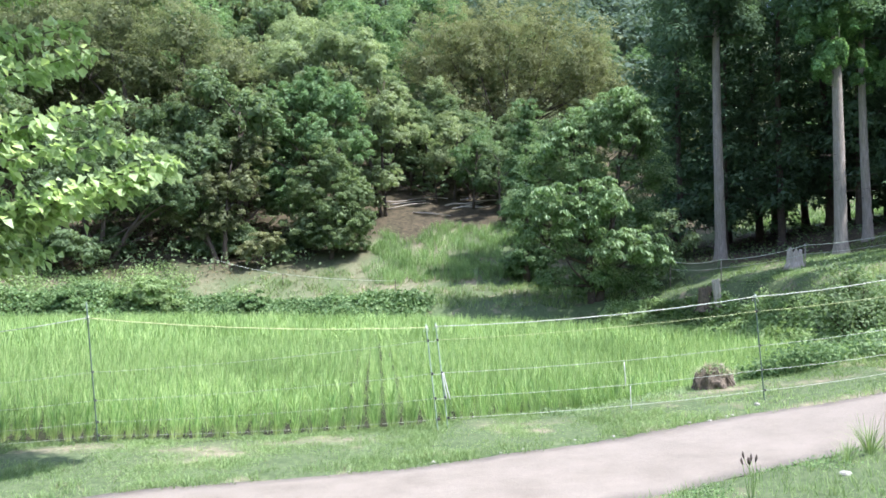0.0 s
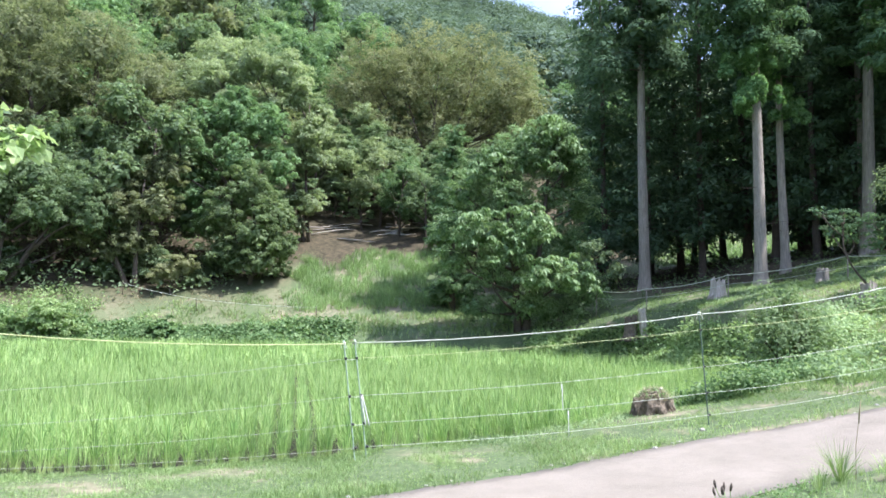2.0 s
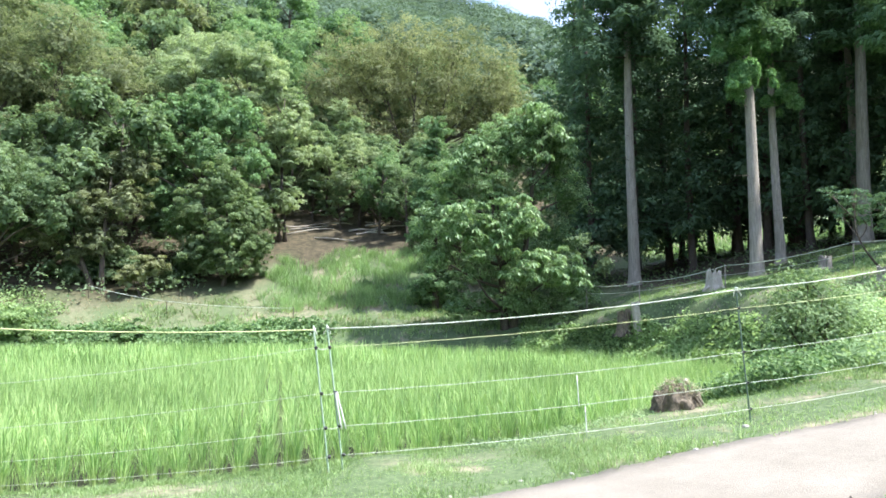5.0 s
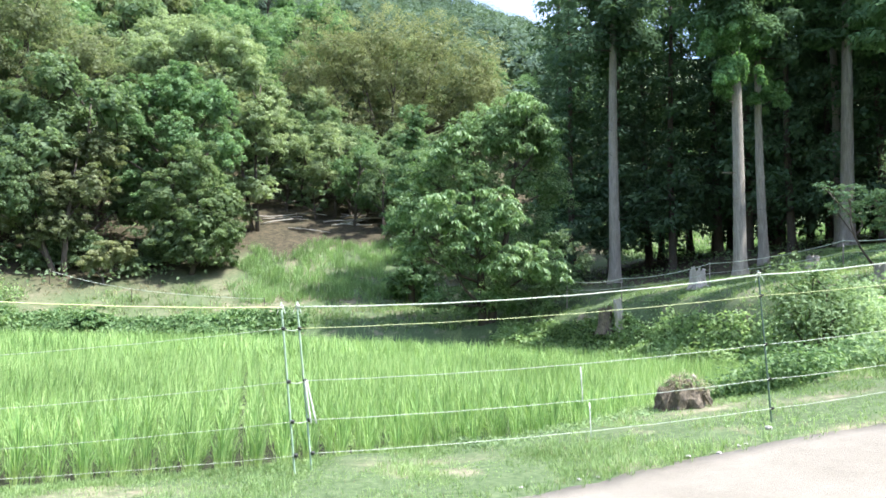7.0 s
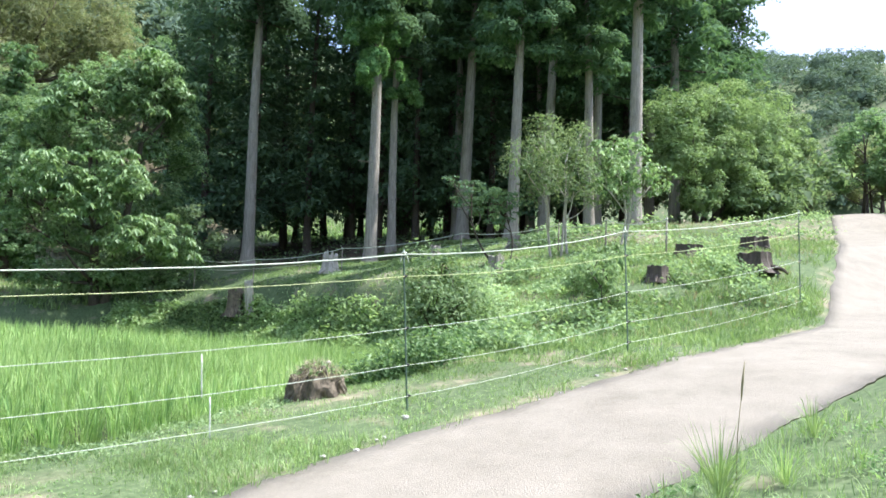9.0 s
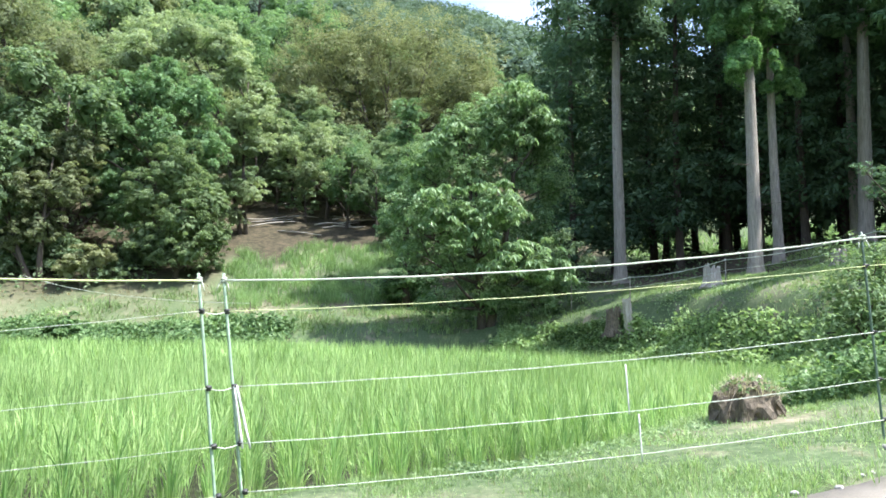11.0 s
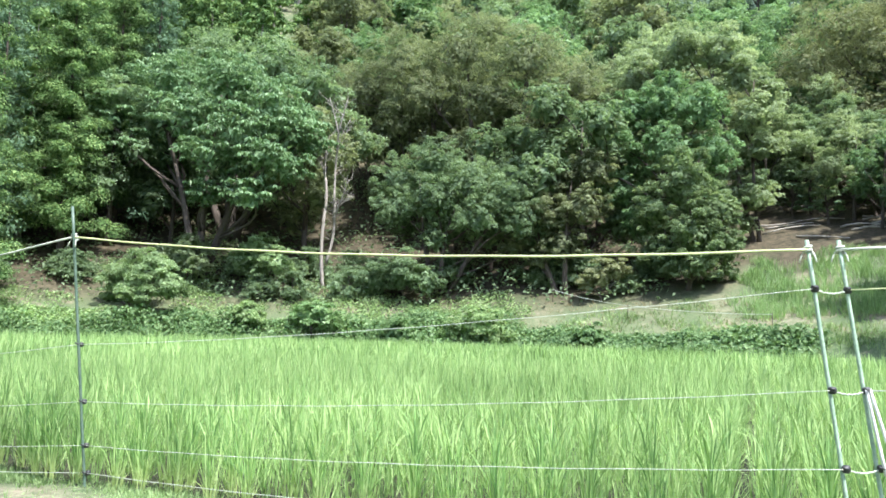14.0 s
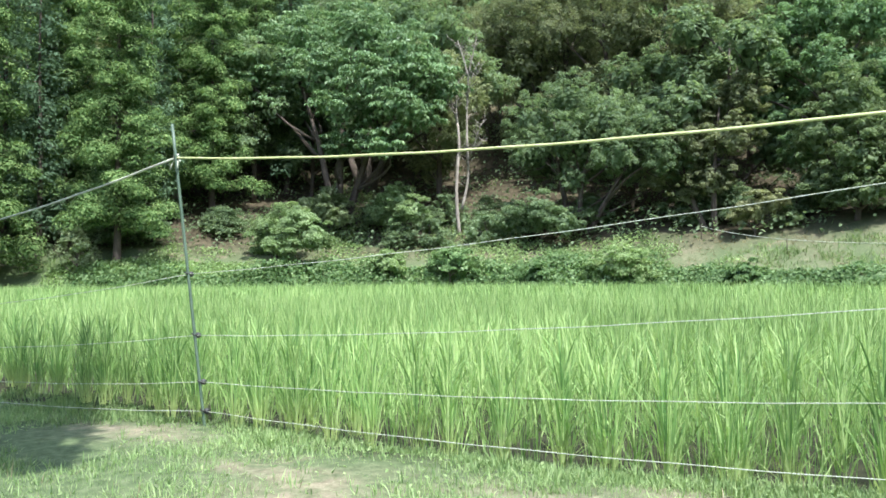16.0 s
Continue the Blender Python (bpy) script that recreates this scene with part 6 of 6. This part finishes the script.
weeds("wood_undergrowth", 26000, lambda g, n: (lambda a, r: (np.sin(a) * r - 4, np.cos(a) * r - 6))(g.uniform(-1.35, -0.1, n), g.uniform(54, 92, n)), 0.3, "undergrowth below the trees of the hillside", 36, BROAD, 1.5, 0.7)

stand(broadleaf("leafy_bush", 100, 2.6, 1.3, 3000, 0.16, PALE, "pale-leaved bush below the cedars at the paddy's end", low=0.15, blobs=22), -44.6, 25.2)
# the roadside tree whose branches hang over the road
near_tree = thing("roadside_tree", "roadside tree with sprays of fresh yellow-green fan leaves over the road", "tree")
g = np.random.default_rng(99)
root = np.array([-6.4, 4.4, ground_z(-6.4, 4.4)])
hs = np.linspace(-0.3, 8.2, 10)
stem = np.stack([0.1 * np.sin(hs), 0.08 * np.cos(hs * 0.7), hs], -1)
part("trunk", mesh_np("trunk", *tube(stem, np.linspace(0.13, 0.02, 10), 12), BARKDARK, True), near_tree)
leaf_at, leaf_out = [], []
# Boughs from 6 m up stay unseen: added to cast shade on the verge.
shade_boughs = [(0.35 - 0.5 * i, 4.5 + 0.27 * i - 0.42 * j, 8.2 + 0.17 * ((2 * i + j) % 4)) for i in range(7) for j in range(4) if 0.27 * i - 0.42 * j > 0.2]
for tip in shade_boughs + list(((-2.98, 5.3, 3.7), (-3.05, 5.4, 3.55), (-3.4, 5.1, 4.35), (-3.3, 5.3, 3.9), (-4.4, 5.2, 3), (-4, 5.1, 5.2),  (-3.35, 5.2, 3.35), (-3.8, 4.95, 4.85), (-4.1, 4.9, 5.6), (-4.5, 5.25, 4.1), (-4.5, 5.3, 2.6), (-4.2, 5.7, 3.2), (-8.5, 5, 4.5), (-7, 5.9, 4.5), (-5.5, 5.7, 5), (-6.5, 2.5, 5), (-8, 3.2, 5.5),
            (-5, 5.2, 5.8), (-6.2, 4.6, 7), (-4.8, 5.5, 4.2), (-7.5, 5.3, 5.6), (-5.2, 3.9, 6), (-4.6, 5.9, 5), (-5.6, 5.6, 4.6), (-6.4, 5.1, 5.2), (-4.9, 5, 5.2), (-5.4, 5.1, 4.4), (-6, 5.4, 5.8), (-6.8, 5.4, 4.6), (-7.4, 5.6, 4.9), (-5.8, 4.9, 6.4), (-7, 4, 6.2), (-3.2, 5, 6.3), (-3.6, 5.6, 6.8), (-3.1, 5.5, 6.6), (-4, 4.6, 6.6), (-4.2, 5.1, 6.4), (-3.7, 5.1, 7), (-4.6, 5.2, 6.9), (-3.4, 4.6, 7), (-4.8, 4.4, 7.2), (-5.2, 5.8, 7.2), (-3.9, 5.3, 7.4), (-2.2, 5.2, 6.5), (-2.6, 5.8, 6.7), (-2.9, 5.3, 7.1), (-1.9, 5.0, 6.6), (-2.0, 5.6, 6.9), (-2.6, 5.3, 7.3), (-1.6, 5.3, 7.0), (-3.0, 5.9, 7.2), (-3.4, 5.6, 7.6), (-2.4, 6.0, 7.4))):
    e = np.array(tip) - root
    z0 = max(1.6, e[2] - 0.35 * np.hypot(e[0], e[1]))
    a = np.array([0.1 * math.sin(z0), 0.08 * math.cos(z0 * 0.7), z0])
    side = g.normal(0, 0.1, 3)
    k = np.linspace(0, 1, 9)[:, None]
    line = a * (1 - k) + e * k + side * np.sin(np.pi * k) + [0, 0, 0.12] * np.sin(np.pi * k)
    part("branch", mesh_np("branch", *tube(line, np.linspace(0.03, 0.004, 9), 6), BARKDARK, True), near_tree)
    n = 430 if tip[2] < 4.2 else 270 if tip[2] < 5.9 else 520
    q = g.uniform(0.32 if tip[2] < 8 else 0.55, 1.0, n)
    mid = np.stack([np.interp(q, k[:, 0], line[:, c]) for c in range(3)], -1)
    w = (0.32 if tip[2] < 8 else 0.42) * np.sqrt(1.05 - q)[:, None]
    leaf_at.append(mid + g.normal(0, 1, (n, 3)) * w * [1, 1, 0.35])
    leaf_out.append(np.repeat((e - a)[None] / np.linalg.norm(e - a), n, 0) * 0.5 + g.normal(0, 0.5, (n, 3)))
v, f = leaves(g, np.vstack(leaf_at), np.vstack(leaf_out), 0.125, 0.12, 0.3, 0.4)
part("crown", mesh_np("crown", v, f, NEARLEAF), near_tree)
near_tree.matrix_world = pose(*root)

# bank plants and stones by the road
g = np.random.default_rng(101)
for x, y, h, c in ((4.6, 4.75, 0.42, 130), (5.0, 4.6, 0.3, 80), (4.25, 4.5, 0.26, 60), (6.0, 5.0, 0.3, 60)):
    v, f = blades(g, np.zeros(1), np.zeros(1), np.zeros(1), c, h, 0.004, 4, 0.45, 0.6)
    o = new("grass_tuft", mesh_np("grass_tuft", v, f, GRASS))
    o.matrix_world = pose(x, y, ground_z(x, y))
    tagged(o, "long-bladed grass tuft at the road's edge", "grass tuft", "tufts on the bank")
stalk = thing("seed_stalk", "thin dry seed stalk standing in a grass tuft", "plant")
part("stem", mesh_np("stem", *tube([(0, 0, 0), (0.01, 0, 0.3), (0.06, 0, 0.62)], [0.004, 0.003, 0.002], 6), DRYGRASS, True), stalk)
part("seed_head", mesh_np("seed_head", *tube([(0.045, 0, 0.5), (0.055, 0, 0.6), (0.075, 0, 0.72)], [0.004, 0.008, 0.003], 6), DRYGRASS, True), stalk)
stalk.matrix_world = pose(4.75, 4.75, ground_z(4.75, 4.75))
weed = thing("dark_flowered_weed", "upright weed with dark bud heads on the bank", "plant")
for i in range(6):
    a = i * 1.05
    tip = (math.cos(a) * 0.06 * (i > 0), math.sin(a) * 0.06 * (i > 0), 0.36 + 0.02 * (i % 3))
    part("stem", mesh_np("stem", *limb(g, (0, 0, 0), tip, 0.004, 0.003, 0.08, 5), GRASS, True), weed)
    part("bud", mesh_np("bud", *tube([tip, (tip[0] * 1.15, tip[1] * 1.15, tip[2] + 0.03), (tip[0] * 1.2, tip[1] * 1.2, tip[2] + 0.06)], [0.006, 0.011, 0.004], 7), BARKDARK, True), weed)
weed.matrix_world = pose(2.85, 3.3, ground_z(2.85, 3.3))
tall_weed = thing("dark_flowered_weed", "branching weed with dark bud heads and narrow leaves on the bank", "plant")
for i in range(16):
    a, r = i * 2.4, 0.05 + 0.016 * i
    tip = (math.cos(a) * r, math.sin(a) * r, g.uniform(0.38, 0.72))
    part("stem", mesh_np("stem", *limb(g, (math.cos(a) * 0.03, math.sin(a) * 0.03, 0), tip, 0.004, 0.002, 0.1, 5), GRASS, True), tall_weed)
    for k in range(3):
        q = [tip[0] + g.normal(0, 0.025), tip[1] + g.normal(0, 0.025), tip[2] + g.normal(0, 0.02)]
        part("bud", mesh_np("bud", *tube([q, (q[0], q[1], q[2] + 0.02), (q[0], q[1], q[2] + 0.045)], [0.004, 0.009, 0.003], 6), BARKDARK, True), tall_weed)
at = np.stack([g.normal(0, 0.14, 260), g.normal(0, 0.14, 260), g.uniform(0.02, 0.4, 260)], -1)
tagged(part("foliage", mesh_np("foliage", *leaves(g, at, at * [3, 3, 0.5], 0.085, 0.028), GRASS), tall_weed), kind="stuff")
tall_weed.matrix_world = pose(4.75, 2.85, ground_z(4.75, 2.85))


def stone(seed, size, x, y, label="small pale stone lying in the grass"):
    g = np.random.default_rng(seed)
    bm = bmesh.new()
    bmesh.ops.create_icosphere(bm, subdivisions=2, radius=size)
    for vert in bm.verts:
        vert.co *= 1 + 0.25 * noise.noise(vert.co * (2.2 / size) + Vector((seed, 0, 0)))
        vert.co.z *= 0.6
    me = bpy.data.meshes.new("stone")
    bm.to_mesh(me)
    bm.free()
    me.materials.append(STONE)
    o = new("stone", me)
    o.matrix_world = pose(x, y, ground_z(x, y) + size * 0.25, 0, 0, seed * 40)
    tagged(o, label, "stone", "stones by the road")


stone(1, 0.055, 3.98, 3.98, "pale stone lying on the grassy bank")
stone(2, 0.04, 4.85, 8.5, "pale pebble in the verge below a fence post")
for i in range(26):
    x = random.uniform(-3, 11)
    y = float(np.interp(x, ROAD_L[:, 0], ROAD_L[:, 1])) + random.uniform(-0.05, 0.2)
    stone(10 + i, random.uniform(0.012, 0.032), x, y, "small pebble at the road's edge")
# fallen branches on the bare slope above the clearing
for i in range(20):
    x, y = random.uniform(-9, 3), random.uniform(58, 70)
    a = random.uniform(-0.5, 0.5)
    l = random.uniform(1.5, 3.8)
    z0, z1 = ground_z(x, y), ground_z(x + l * math.cos(a), y + l * math.sin(a))
    o = new("fallen_branch", mesh_np("fallen_branch", *limb(g, (x, y, z0 + 0.08), (x + l * math.cos(a), y + l * math.sin(a), z1 + 0.12), 0.07, 0.03, 0.06, 6), BARKPALE, True))
    tagged(o, "pale fallen branch lying on the bare slope", "branch", "fallen branches on the slope")
